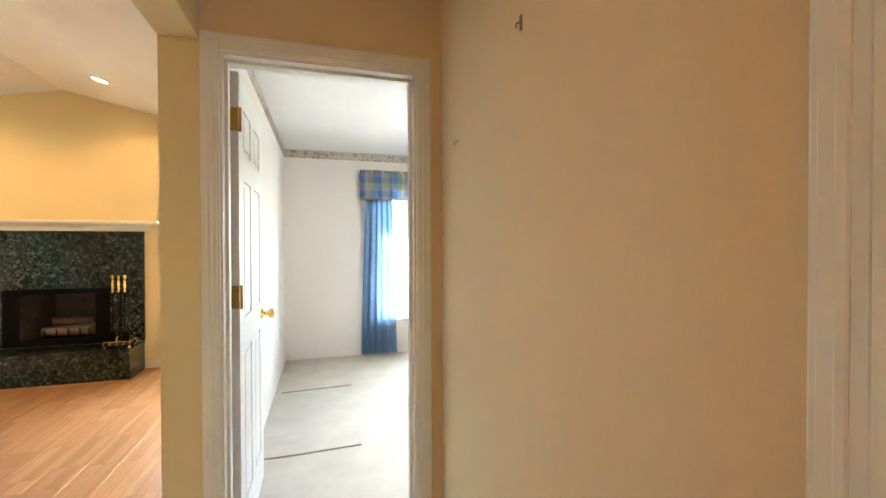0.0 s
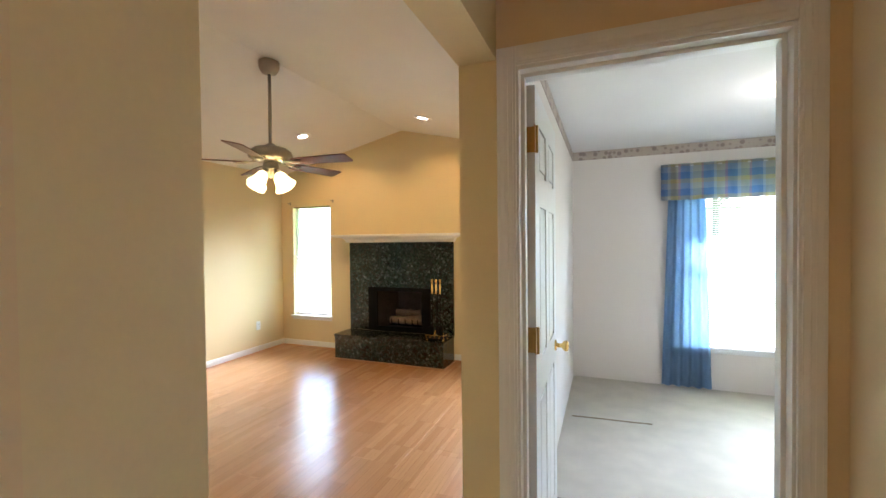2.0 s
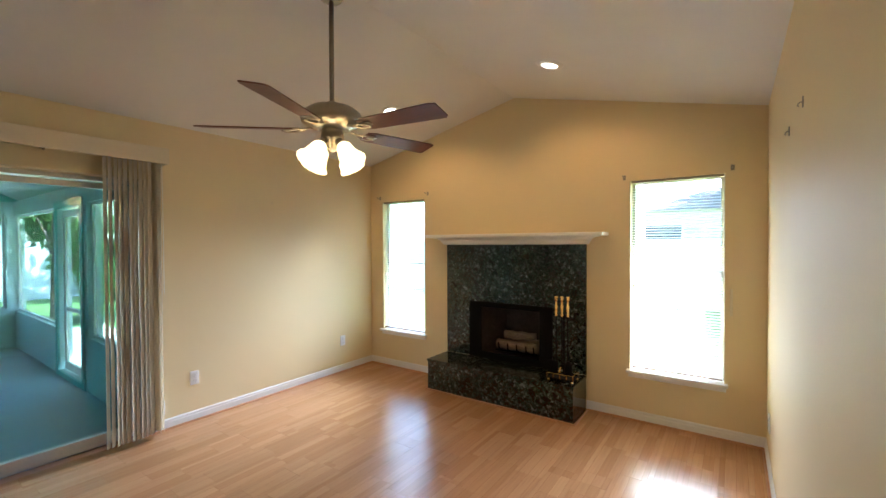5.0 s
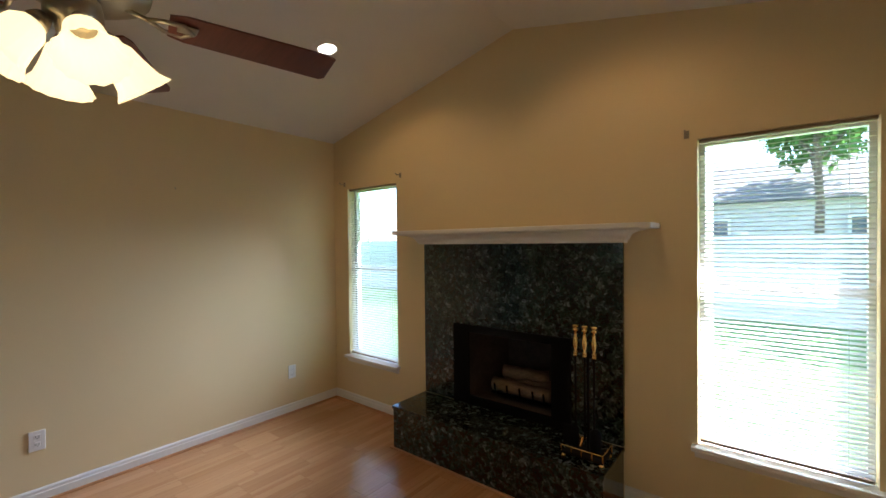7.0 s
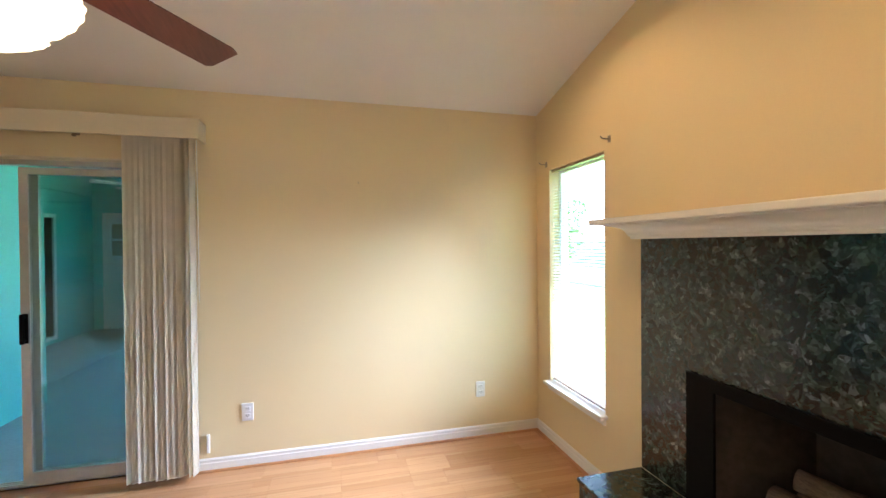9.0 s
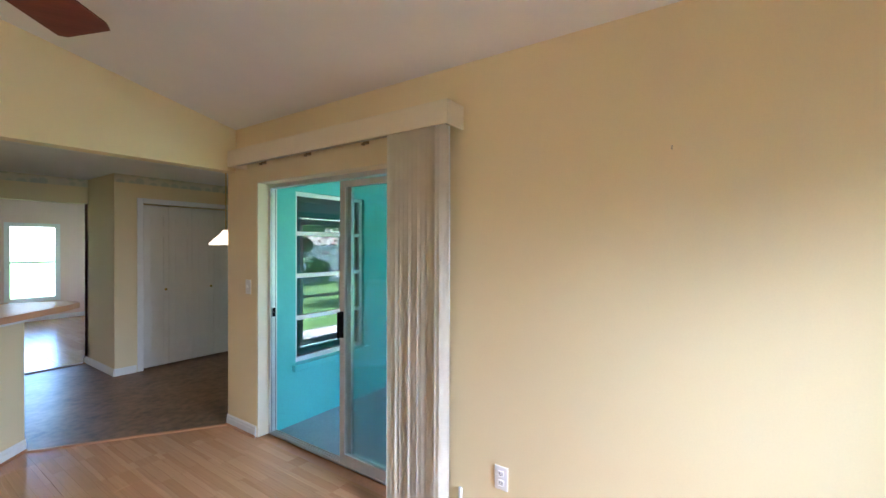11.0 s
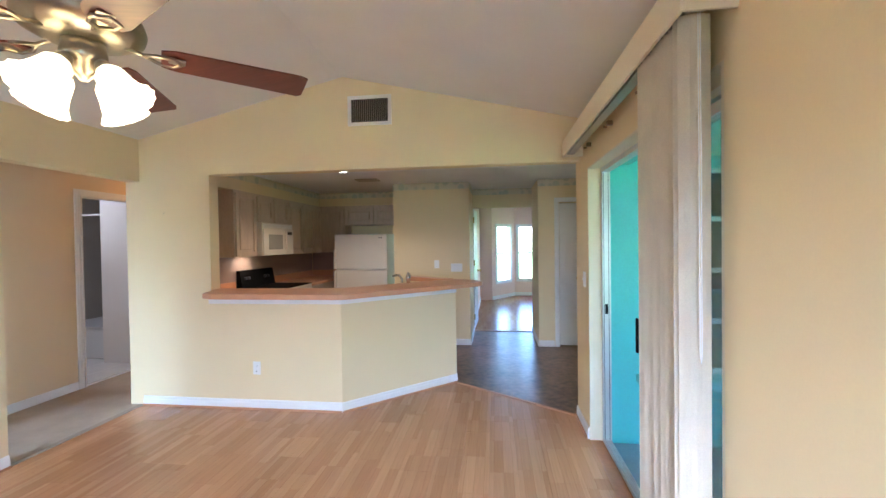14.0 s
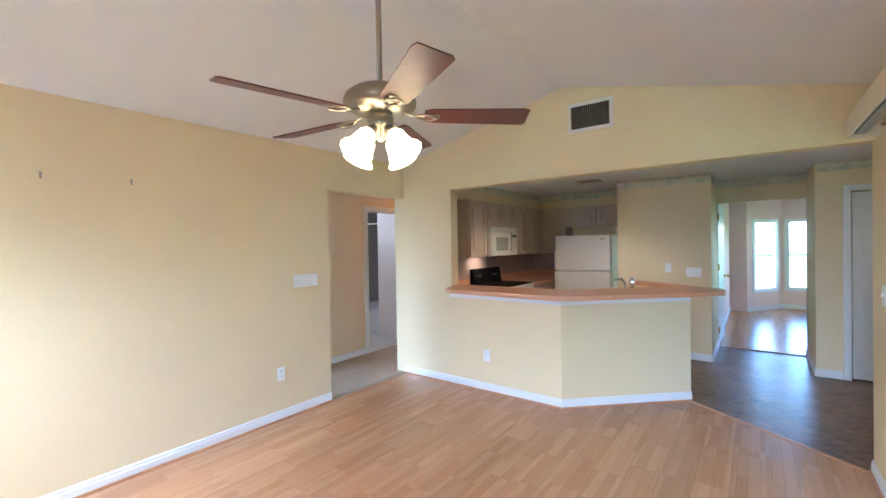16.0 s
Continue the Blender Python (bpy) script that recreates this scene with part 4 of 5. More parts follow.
# recessed lights
for x, y in ((1.13, 3.62), (2.65, 3.60)):
    z = EAVE + (RIDGE - EAVE) * (x / MID if x < MID else (3.9 - x) / (3.9 - MID))
    tilt = math.atan((RIDGE - EAVE) / MID) * (1 if x < MID else -1)
    m = Matrix.Translation((x, y, z)) @ Matrix.Rotation(-tilt, 4, "Y")
    rl = thing("recessed_light", (x, y, z), "lit white eyeball downlight in the sloped ceiling", "ceiling light", "recessed ceiling lights")
    r = lathe([(0.095, -0.001), (0.092, -0.006), (0.072, -0.009), (0.064, -0.014), (0.058, -0.014), (0.056, -0.002)], (0, 0, 0), None, 28, False)
    part("trim_ring", turned(r, m), M_trim, rl, "", True)
    part("bulb", turned(lathe([(0.055, -0.004), (0.035, -0.011), (0.004, -0.013)], (0, 0, 0), None, 20), m), M_bulb, rl, "glowing lamp", True)
    lamp("recessed_lamp", "SPOT", (x, y, z - 0.06), CAN_W, (1.0, 0.56, 0.20), 0.04, 120, (x, y + 0.55, 1.6))

# ---- plates, hooks and small wall things of the living room ----


def plate(m, label, kind, gangs=1):
    """A wall plate in its own plane: x across, y out, z up."""
    w = 0.036 + 0.046 * (gangs - 1)
    pl = thing("wall_plate" if kind == "switch" else "outlet", m.translation, label, "light switch" if kind == "switch" else "power outlet")
    part("cover", turned(box(-w, w, 0.0005, 0.007, -0.058, 0.058, None, 0.003), m), M_plate, pl)
    for g in range(gangs):
        x = (g - (gangs - 1) / 2) * 0.046
        if kind == "switch":
            part("toggle", turned(box(x - 0.005, x + 0.005, 0.006, 0.018, -0.006, 0.012, None, 0.002), m), M_plate, pl)
            for z in (-0.034, 0.034):
                part("screw", turned(turned(lathe([(0.004, 0), (0.003, 0.0015)], (0, 0, 0), None, 8), Matrix.Translation((x, 0.007, z)) @ Matrix.Rotation(radians(-90), 4, "X")), m), M_alu, pl)
        else:
            for z in (-0.022, 0.022):
                part("socket", turned(box(x - 0.016, x + 0.016, 0.006, 0.0095, z - 0.014, z + 0.014, None, 0.004), m), M_plate, pl)
                s = box(x - 0.008, x - 0.0055, 0.0095, 0.0101, z - 0.003, z + 0.007)
                box(x + 0.0055, x + 0.008, 0.0095, 0.0101, z - 0.003, z + 0.007, s)
                box(x - 0.002, x + 0.002, 0.0095, 0.0101, z - 0.010, z - 0.006, s)
                part("slot", turned(s, m), M_slot, pl)
    return pl


W, E, N, S = (-90, 90, 180, 0)


def on(x, y, z, rz):
    return pose(x, y, z, 0, 0, rz)


plate(on(0, 2.414, 0.36, W), "white duplex outlet low on the yellow wall", "outlet")
plate(on(0, 4.024, 0.358, W), "white duplex outlet low on the yellow wall", "outlet")
plate(on(0, 0.19, 1.165, W), "white light switch beside the sliding door", "switch")
plate(on(3.9, 1.34, 1.197, E), "white triple light switch plate beside the hall opening", "switch", 3)
plate(on(3.9, 1.61, 0.40, E), "white duplex outlet low on the cream wall", "outlet")
plate(on(3.9, 4.18, 0.30, E), "white outlet near the bright window", "outlet")
plate(on(2.785, 0, 0.366, S), "white duplex outlet in the bar wall", "outlet")
plate(on(4.04, -0.166, 1.212, W), "white light switch on the hall wall", "switch")
plate(on(1.216, -2.42, 1.10, S), "white double switch plate on the kitchen wall", "switch", 2)
plate(on(1.50, -2.42, 1.15, S), "small white thermostat plate on the kitchen wall", "switch")


def hook(x, y, z, rz, big=True):
    m = on(x, y, z, rz)
    h = tube([(0, 0, 0), (0, 0.008, 0), (0, 0.014, -0.004), (0, 0.016, -0.010), (0, 0.012, -0.015)], 0.002, None, 6)
    if big:
        box(-0.006, 0.006, 0.0003, 0.004, -0.02, 0.02, h, 0.002)
    solid("picture_hook", turned(h, m), M_nickel, "small metal picture hook on the bare wall", "hook", smooth=True, base=(x, y, z), group="bare picture hooks")


for p in ((3.9, 2.66, 1.955, E), (3.9, 3.10, 1.95, E), (4.93, 0.354, 1.876, E)):
    hook(*p)
for p in ((0, 3.14, 1.884, W), (3.652, 0, 1.762, S), (4.93, 0.86, 1.70, E)):
    hook(*p, False)
for x, z in ((0.16, 2.027), (0.89, 2.036), (2.953, 2.015), (3.695, 2.022)):
    m = on(x, 4.5, z, N)
    cb = box(-0.012, 0.012, 0.0005, 0.005, -0.02, 0.02, None, 0.002)
    tube([(0, 0.004, 0), (0, 0.05, 0), (0, 0.06, 0.012)], 0.004, cb, 6)
    solid("curtain_bracket", turned(cb, m), M_nickel, "small grey curtain rod bracket still fixed to the wall", "bracket", base=(x, 4.5, z), group="curtain rod brackets")
cl = thing("cord_cleat", (3.69, 4.5, 1.04), "pale plastic cord cleat beside the window", "cleat")
part("body", box(3.682, 3.70, 4.488, 4.4995, 0.93, 1.13, None, 0.004), M_valance, cl)

vent = thing("air_vent", (1.714, 0, 2.586), "white return air grille high on the gable wall", "air vent")
part("backing", box(1.55, 1.88, 0.0005, 0.003, 2.49, 2.685), M_slot, vent)
part("frame", pierced("x", 0.001, 0.014, 1.525, 1.905, 2.46, 2.712, [(1.553, 1.877, 2.488, 2.684)]), M_trim, vent)
for k in range(19):
    x = 1.562 + k * 0.017
    part("slat", turned(box(-0.0012, 0.0012, -0.004, 0.004, 2.488, 2.684), Matrix.Translation((x, 0.008, 0)) @ Matrix.Rotation(radians(30), 4, "Z")), M_nickel, vent)

# ---- kitchen ----
bar = thing("breakfast_bar", (2.0, 0.0, 1.04), "peach laminate breakfast bar with rounded ends on the half wall", "bar counter")
outline = [(3.217, -0.13), (3.217, 0.003), (3.17, 0.05), (3.15, 0.16), (3.10, 0.26), (3.0, 0.31), (1.90, 0.32), (1.83, 0.295), (0.90, -0.60), (0.81, -0.72), (0.80, -0.80), (0.86, -0.90), (1.02, -1.02), (1.12, -1.06), (2.04, -0.17), (2.10, -0.145)]
part("counter_top", prism(outline, 1.017, 1.06, None, 0.006), M_counter, bar)
part("counter_return", prism([(1.13, -1.075), (1.66, -1.41), (1.72, -1.35), (1.22, -0.975)], 1.018, 1.064, None, 0.004), M_counter, bar)
b = box(1.985, 3.215, 0.0015, 0.035, 0.94, 1.0165, None, 0.003)
prism([(1.985, 0.035), (1.075, -0.835), (1.10, -0.86), (2.01, 0.001)], 0.94, 1.0165, b)
part("under_trim", b, M_trim, bar, "white trim board under the counter")


def cabinet(x0, x1, y0, y1, z0, z1, front, doors, label, group="kitchen wall cabinets"):
    """A wall cabinet with raised-panel doors. front: '-x' or '+y', the side the doors are on."""
    c = thing("wall_cabinet", ((x0 + x1) / 2, (y0 + y1) / 2, z0), label, "kitchen cabinet", group)
    part("body", box(x0, x1, y0, y1, z0, z1), M_cab, c)
    lo, hi = (y0, y1) if front == "-x" else (x0, x1)
    step = (hi - lo) / doors
    for k in range(doors):
        a, q = lo + k * step + 0.012, lo + (k + 1) * step - 0.012
        fr = pierced("x", -0.024, -0.002, a, q, z0 + 0.012, z1 - 0.03, [(a + 0.05, q - 0.05, z0 + 0.062, z1 - 0.08)])
        box(a + 0.05, q - 0.05, -0.008, -0.002, z0 + 0.062, z1 - 0.08, fr)
        pn = box(a + 0.072, q - 0.072, -0.022, -0.007, z0 + 0.084, z1 - 0.102, None, 0.012)
        m = Matrix.Translation((x0 - 0.001, 0, 0)) @ Matrix(((0, 1, 0, 0), (1, 0, 0, 0), (0, 0, 1, 0), (0, 0, 0, 1))) if front == "-x" else Matrix.Translation((0, y1 + 0.001, 0)) @ Matrix.Diagonal((1, -1, 1, 1))
        dr = part("door", turned(fr, m), M_cab, c)
        part("raised_panel", turned(pn, m), M_cab, dr)
    return c


cabinet(3.57, 3.899, -1.30, -0.88, 1.32, 2.085, "-x", 1, "pickled oak wall cabinet beside the microwave")
cabinet(3.57, 3.899, -2.09, -1.302, 1.74, 2.085, "-x", 2, "short pickled oak cabinet above the microwave")
cabinet(3.57, 3.899, -2.95, -2.092, 1.32, 2.085, "-x", 2, "pickled oak wall cabinet with two raised-panel doors")
cabinet(3.14, 3.899, -3.499, -3.20, 1.32, 2.085, "+y", 1, "pickled oak corner wall cabinet")
cabinet(2.125, 3.138, -3.499, -3.20, 1.765, 2.085, "+y", 2, "short pickled oak cabinet over the refrigerator")
cabinet(3.57, 3.899, -3.198, -2.952, 1.32, 2.085, "-x", 1, "narrow pickled oak corner cabinet")
sf = solid("soffit", box(3.60, 3.899, -3.499, -0.13, 2.087, K - 0.002), M_wall, "cream soffit over the cabinets", "soffit", "structure")
solid("soffit_south", box(2.122, 3.598, -3.499, -3.23, 2.087, K - 0.002), M_wall, "cream soffit over the cabinets", "soffit", "structure")
solid("filler_panel", box(3.50, 3.899, -0.30, -0.13, 1.32, 2.085), M_cab, "pickled oak end panel beside the opening", "cabinet panel")

mw = thing("microwave", (3.5, -1.69, 1.35), "bisque over-range microwave under the cabinets", "microwave")
part("body", box(3.49, 3.898, -2.07, -1.315, 1.325, 1.735, None, 0.006), M_appl, mw)
dr = part("door", box(3.472, 3.489, -1.86, -1.32, 1.33, 1.66, None, 0.005), M_appl, mw)
part("window", box(3.470, 3.4725, -1.77, -1.43, 1.40, 1.59), mat("microwave_window", (0.34, 0.33, 0.28), 0.25), dr, "grey door window")
part("handle", tube([(3.472, -1.84, 1.40), (3.45, -1.84, 1.43), (3.45, -1.84, 1.62), (3.472, -1.84, 1.65)], 0.010, None, 8), M_appl, dr, "", True)
part("control_panel", box(3.476, 3.489, -2.065, -1.87, 1.33, 1.66, None, 0.003), M_appl, mw)
part("display", box(3.4745, 3.4762, -2.03, -1.90, 1.59, 1.63), M_slot, mw)
for k in range(7):
    part("vent_slat", box(3.484, 3.489, -2.06, -1.325, 1.675 + k * 0.007, 1.678 + k * 0.007), M_plate, mw)
lamp("range_lamp", "SPOT", (3.68, -1.45, 1.30), 0.25, WARM, 0.03, 150, (3.84, -1.45, 1.0))

rg = thing("kitchen_range", (3.5, -1.69, 0), "white electric range with a black backguard", "stove")
part("body", box(3.22, 3.84, -2.08, -1.31, 0, 0.915, None, 0.006), M_appl, rg)
part("cooktop", box(3.22, 3.80, -2.08, -1.31, 0.916, 0.925, None, 0.003), M_black, rg)
b = profile([(3.76, 0.925), (3.845, 0.925), (3.845, 1.14), (3.80, 1.14)], "y", -2.075, -1.315)
part("backguard", b, M_black, rg, "black glass backguard")
for k in range(4):
    r = lathe([(0.022, 0), (0.018, 0.02)], (0, 0, 0), None, 12)
    part("dial", turned(r, Matrix.Translation((3.782, -1.40 - 0.07 * k - (0.3 if k > 1 else 0), 1.04)) @ Matrix.Rotation(radians(-79), 4, "Y")), M_slot, rg, "", True)


def base_unit(x0, x1, y0, y1, label, front):
    c = thing("base_cabinet", ((x0 + x1) / 2, (y0 + y1) / 2, 0), label, "kitchen cabinet", "kitchen base cabinets")
    part("body", box(x0, x1, y0, y1, 0.0, 0.87), M_cab, c)
    return c


base_unit(3.26, 3.898, -1.30, -0.14, "pickled oak base cabinet", "-x")
base_unit(3.26, 3.898, -3.498, -2.09, "pickled oak corner base cabinet", "-x")
solid("countertop", box(3.23, 3.899, -1.305, -0.135, 0.872, 0.91, None, 0.005), M_counter, "peach laminate kitchen countertop", "countertop", base=(3.5, -0.7, 0.872))
b = prism([(3.23, -2.085), (3.899, -2.085), (3.899, -3.499), (3.13, -3.499), (3.13, -2.86), (3.23, -2.86)], 0.872, 0.91, None, 0.005)
solid("countertop", b, M_counter, "peach laminate corner countertop", "countertop", base=(3.5, -2.8, 0.872))
b = box(3.845, 3.8995, -3.49, -0.14, 0.911, 1.01)
box(3.13, 3.84, -3.4995, -3.485, 0.911, 1.01, b)
solid("counter_upstand", b, M_counter, "peach laminate upstand behind the counter", "upstand", base=(3.85, -2, 0.911))
b = box(3.852, 3.8998, -3.48, -0.14, 1.0105, 1.319)
box(3.13, 3.85, -3.4998, -3.492, 1.0105, 1.319, b)
solid("backsplash", b, M_splash, "mauve backsplash between counter and cabinets", "backsplash", "structure")
# sink run behind the bar
base_pts = [(2.05, -0.125), (2.30, -0.70), (1.60, -1.38), (1.18, -0.965)]
sk = thing("sink_unit", (1.8, -0.8, 0), "pickled oak sink cabinet behind the bar", "kitchen cabinet")
part("body", prism(base_pts, 0, 0.87), M_cab, sk)
part("top", prism(base_pts, 0.872, 0.91), M_counter, sk)
fa = thing("faucet", (1.60, -0.62, 0.91), "chrome kitchen faucet behind the bar", "faucet")
part("spout", tube([(1.60, -0.62, 0.91), (1.60, -0.62, 1.10), (1.64, -0.67, 1.135), (1.72, -0.75, 1.12)], 0.012, None, 10), M_chrome, fa, "", True)
part("lever", lathe([(0.02, 0.91), (0.02, 1.08), (0.026, 1.10), (0.022, 1.14), (0.01, 1.165)], (1.53, -0.60, 0), None, 14), M_chrome, fa, "", True)

fr = thing("refrigerator", (2.7, -2.98, 0), "bisque top-freezer refrigerator in its alcove", "refrigerator")
part("body", box(2.285, 3.115, -3.38, -2.73, 0.03, 1.605, None, 0.008), M_appl, fr)
part("freezer_door", box(2.285, 3.115, -2.725, -2.655, 1.07, 1.605, None, 0.014), M_appl, fr)
part("fridge_door", box(2.285, 3.115, -2.725, -2.655, 0.08, 1.055, None, 0.014), M_appl, fr)
part("handle", box(3.085, 3.125, -2.66, -2.63, 1.08, 1.37, None, 0.008), M_appl, fr)
part("handle", box(3.085, 3.125, -2.66, -2.63, 0.67, 1.045, None, 0.008), M_appl, fr)
part("badge", box(2.36, 2.42, -2.6555, -2.653, 1.535, 1.555), M_nickel, fr)
kx, ky = 2.44, -1.24
kl = thing("recessed_light", (kx, ky, K), "lit white downlight in the kitchen ceiling", "ceiling light")
part("trim_ring", lathe([(0.095, K - 0.001), (0.092, K - 0.006), (0.064, K - 0.012), (0.058, K - 0.012), (0.056, K - 0.002)], (kx, ky, 0), None, 28, False), M_trim, kl, "", True)
part("bulb", lathe([(0.055, K - 0.003), (0.035, K - 0.010), (0.004, K - 0.012)], (kx, ky, 0), None, 20), M_bulb, kl, "glowing lamp", True)
lamp("kitchen_lamp", "SPOT", (kx, ky, K - 0.05), KIT_W, WARM, 0.05, 140, (kx, ky, 0))
solid("ceiling_vent", box(2.20, 2.50, -2.05, -1.85, K - 0.012, K - 0.001, None, 0.003), M_nickel, "grey ceiling air register in the kitchen", "air vent", base=(2.35, -1.95, K))

b = box(1.028, 2.122, -2.419, -2.416, 2.215, K - 0.001)
box(0.08, 1.03, -3.299, -3.296, 2.215, K - 0.001, b)
box(-1.74, 0.082, -2.409, -2.406, 2.215, K - 0.001, b)
box(1.026, 1.029, -3.29, -2.42, 2.215, K - 0.001, b)
box(2.1215, 3.595, -3.2295, -3.2265, 2.215, K - 0.003, b)
box(3.594, 3.5975, -3.226, -0.14, 2.215, K - 0.003, b)
solid("wallpaper_border_kitchen", b, M_border1, "pale green printed wallpaper border under the ceiling", "wallpaper border", "structure")

pd = thing("pendant_light", (-0.55, -1.2, K), "lit cream glass pendant lamp over the dinette", "pendant lamp")
part("cord", tube([(-0.55, -1.2, 1.62), (-0.55, -1.2, K)], 0.006, None, 8), M_brass, pd)
part("ceiling_rose", lathe([(0.06, K - 0.001), (0.055, K - 0.02), (0.01, K - 0.03)], (-0.55, -1.2, 0), None, 20), M_brass, pd, "", True)
g = lathe([(0.03, 1.66), (0.05, 1.63), (0.165, 1.525), (0.17, 1.50)], (-0.55, -1.2, 0), None, 8, False)
bmesh.ops.solidify(g, geom=g.faces[:], thickness=0.004)
part("shade", g, glow("lit_cream_glass", (1.0, 0.84, 0.58), 0.05), pd, "lit cream glass shade")
lamp("pendant_lamp", "POINT", (-0.55, -1.2, 1.46), 0.10, WARM, 0.05)

# dinette window in the turquoise wall
w = thing("window_dinette", (-0.8, 0.2, 0.48), "white four-light awning window in the turquoise wall", "window", "", "structure")
part("window_frame", pierced("x", 0.18, 0.23, -1.19, -0.38, 0.48, 1.965, [(-1.155, -0.415, 0.515, 1.93)]), M_trim, w)
for z in (0.86, 1.23, 1.60):
    part("glazing_bar", box(-1.155, -0.415, 0.185, 0.225, z - 0.018, z + 0.018), M_trim, w)
for lo, hi in ((0.515, 0.842), (0.878, 1.212), (1.248, 1.582), (1.618, 1.93)):
    p = part("pane", box(-1.155, -0.415, 0.20, 0.206, lo, hi), M_mirrorpane, w)
    p.visible_shadow = False
part("window_sill", box(-1.23, -0.34, 0.262, 0.31, 0.42, 0.478, None, 0.006), M_teal, w, "turquoise outer sill")

# ---- hall and bathroom ----
hl = thing("hall_light", (4.48, -1.45, 2.44), "lit frosted glass dome light on the hall ceiling", "ceiling light")
part("base", lathe([(0.14, 2.439), (0.14, 2.42), (0.12, 2.415)], (4.48, -1.45, 0), None, 24), M_brass, hl, "", True)
part("dome", lathe([(0.125, 2.415), (0.12, 2.38), (0.08, 2.34), (0.01, 2.325)], (4.48, -1.45, 0), None, 24), M_shade, hl, "lit frosted glass dome", True)
lamp("hall_lamp", "POINT", (4.48, -1.45, 2.22), HALL_W, (1.0, 0.47, 0.14), 0.10)

tub = thing("bathtub", (6.04, -1.7, 0), "white bathtub with an apron in the shower alcove", "bathtub")
part("apron", box(5.584, 6.496, -1.40, -1.335, 0.007, 0.40, None, 0.012), M_tub, tub)
part("rim", pierced("x", -2.098, -1.325, 5.583, 6.497, 0.40, 0.425, [(5.66, 6.42, 0.0, 0.0)]), M_tub, tub)
rod = thing("shower_rod", (5.582, -1.37, 1.88), "white shower curtain rod above the tub", "shower rod")
part("rod", tube([(5.582, -1.37, 1.88), (6.498, -1.37, 1.88)], 0.014, None, 10), M_trim, rod, "", True)
tb = thing("towel_bar", (6.0, -2.09, 1.5), "dark metal bar on the shower wall", "towel bar")
part("bar", tube([(5.60, -2.098, 1.52), (5.60, -2.07, 1.52), (6.48, -2.07, 1.52), (6.48, -2.098, 1.52)], 0.010, None, 8), M_black, tb)
# unseen ceiling lamp and housing, added to brighten the bathroom
lamp("bath_fill", "AREA", (5.75, -0.55, 2.38), 0.35, (1.0, 0.95, 0.88), 0.4, None, (5.75, -0.55, 0))
bl = thing("bath_fill_fixture", (5.75, -0.55, 2.4), "unseen white square fixture added to brighten the bathroom", "ceiling light")
part("housing", pierced("x", -0.80, -0.30, 5.5, 6.0, 2.385, 2.399, []), M_trim, bl)
tile_mesh = mesh_of("tile", box(-0.149, 0.149, -0.149, 0.149, 0, 0.006, None, 0.002), M_tile)
for i in range(5):
    for j in range(8):
        tl = new("tile", tile_mesh)
        tl.parent = floor_bath
        tl.location = (5.13 + i * 0.302, -2.33 + j * 0.302, 0.0)

# ---- bedroom ----


def curtain(x0, x1, y, z0, z1, folds, depth, material, name, flare=0.0, seed=1):
    """A hanging cloth with folds, gathered towards the top."""
    r = random.Random(seed)
    ph = [r.uniform(0, 6.28) for _ in range(4)]
    n, rows = folds * 10, 10
    c = bmesh.new()
    grid = []
    for j in range(rows + 1):
        v = j / rows
        row = []
        for i in range(n + 1):
            u = i / n
            wob = depth * (0.6 + 0.4 * (1 - v)) * (math.sin(2 * math.pi * folds * u + 0.5 * math.sin(ph[0] + 3 * v)) + 0.35 * math.sin(2 * math.pi * folds * 0.6 * u + ph[1]))
            xx = (x0 + x1) / 2 + (x1 - x0) * (u - 0.5) * (1 + flare * (1 - v))
            row.append(c.verts.new((xx, y + wob, z0 + (z1 - z0) * v)))
        grid.append(row)
    for a, q in zip(grid, grid[1:]):
        for i in range(n):
            c.faces.new((a[i], a[i + 1], q[i + 1], q[i]))
    bmesh.ops.solidify(c, geom=c.faces[:], thickness=0.002)
    return c


cu = thing("curtain", (5.05, 4.33, 2.2), "blue full-length curtain hanging beside the bedroom window", "curtain")
part("panel", curtain(4.94, 5.25, 4.325, 0.03, 1.90, 5, 0.022, M_blue, "panel", 0.38, 3), M_blue, cu, "", True)
cv = thing("curtain_valance", (5.8, 4.30, 2.2), "blue and yellow plaid gathered valance on a rod", "curtain valance")
part("ruffle", curtain(4.87, 6.85, 4.275, 1.84, 2.185, 17, 0.016, M_plaid, "ruffle", 0.0, 5), M_plaid, cv, "", True)
part("rod", tube([(4.87, 4.39, 2.165), (4.87, 4.29, 2.165), (6.85, 4.29, 2.165), (6.85, 4.39, 2.165)], 0.008, None, 8), M_trim, cv)
cu2 = thing("curtain", (6.7, 4.33, 2.2), "blue full-length curtain hanging beside the bedroom window", "curtain")
part("panel", curtain(6.46, 6.82, 4.325, 0.03, 1.90, 5, 0.022, M_blue, "panel", 0.22, 8), M_blue, cu2, "", True)
b = box(4.0425, 7.59, 4.396, 4.3995, 2.31, 2.399)
box(4.0425, 4.0455, 1.21, 4.396, 2.31, 2.399, b)
solid("wallpaper_border_bedroom", b, M_border2, "muted floral wallpaper border under the bedroom ceiling", "wallpaper border", "structure")
# raised creases, with the shade of each fold put into the darker colour
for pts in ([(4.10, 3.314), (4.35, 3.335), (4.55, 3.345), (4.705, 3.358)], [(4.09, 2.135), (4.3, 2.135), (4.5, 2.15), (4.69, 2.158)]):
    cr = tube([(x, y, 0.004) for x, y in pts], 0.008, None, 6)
    solid("carpet_crease", cr, M_crease, "raised crease in the loose bedroom carpet, its shade coloured in", "carpet crease", base=(pts[0][0], pts[0][1], 0), group="carpet creases")
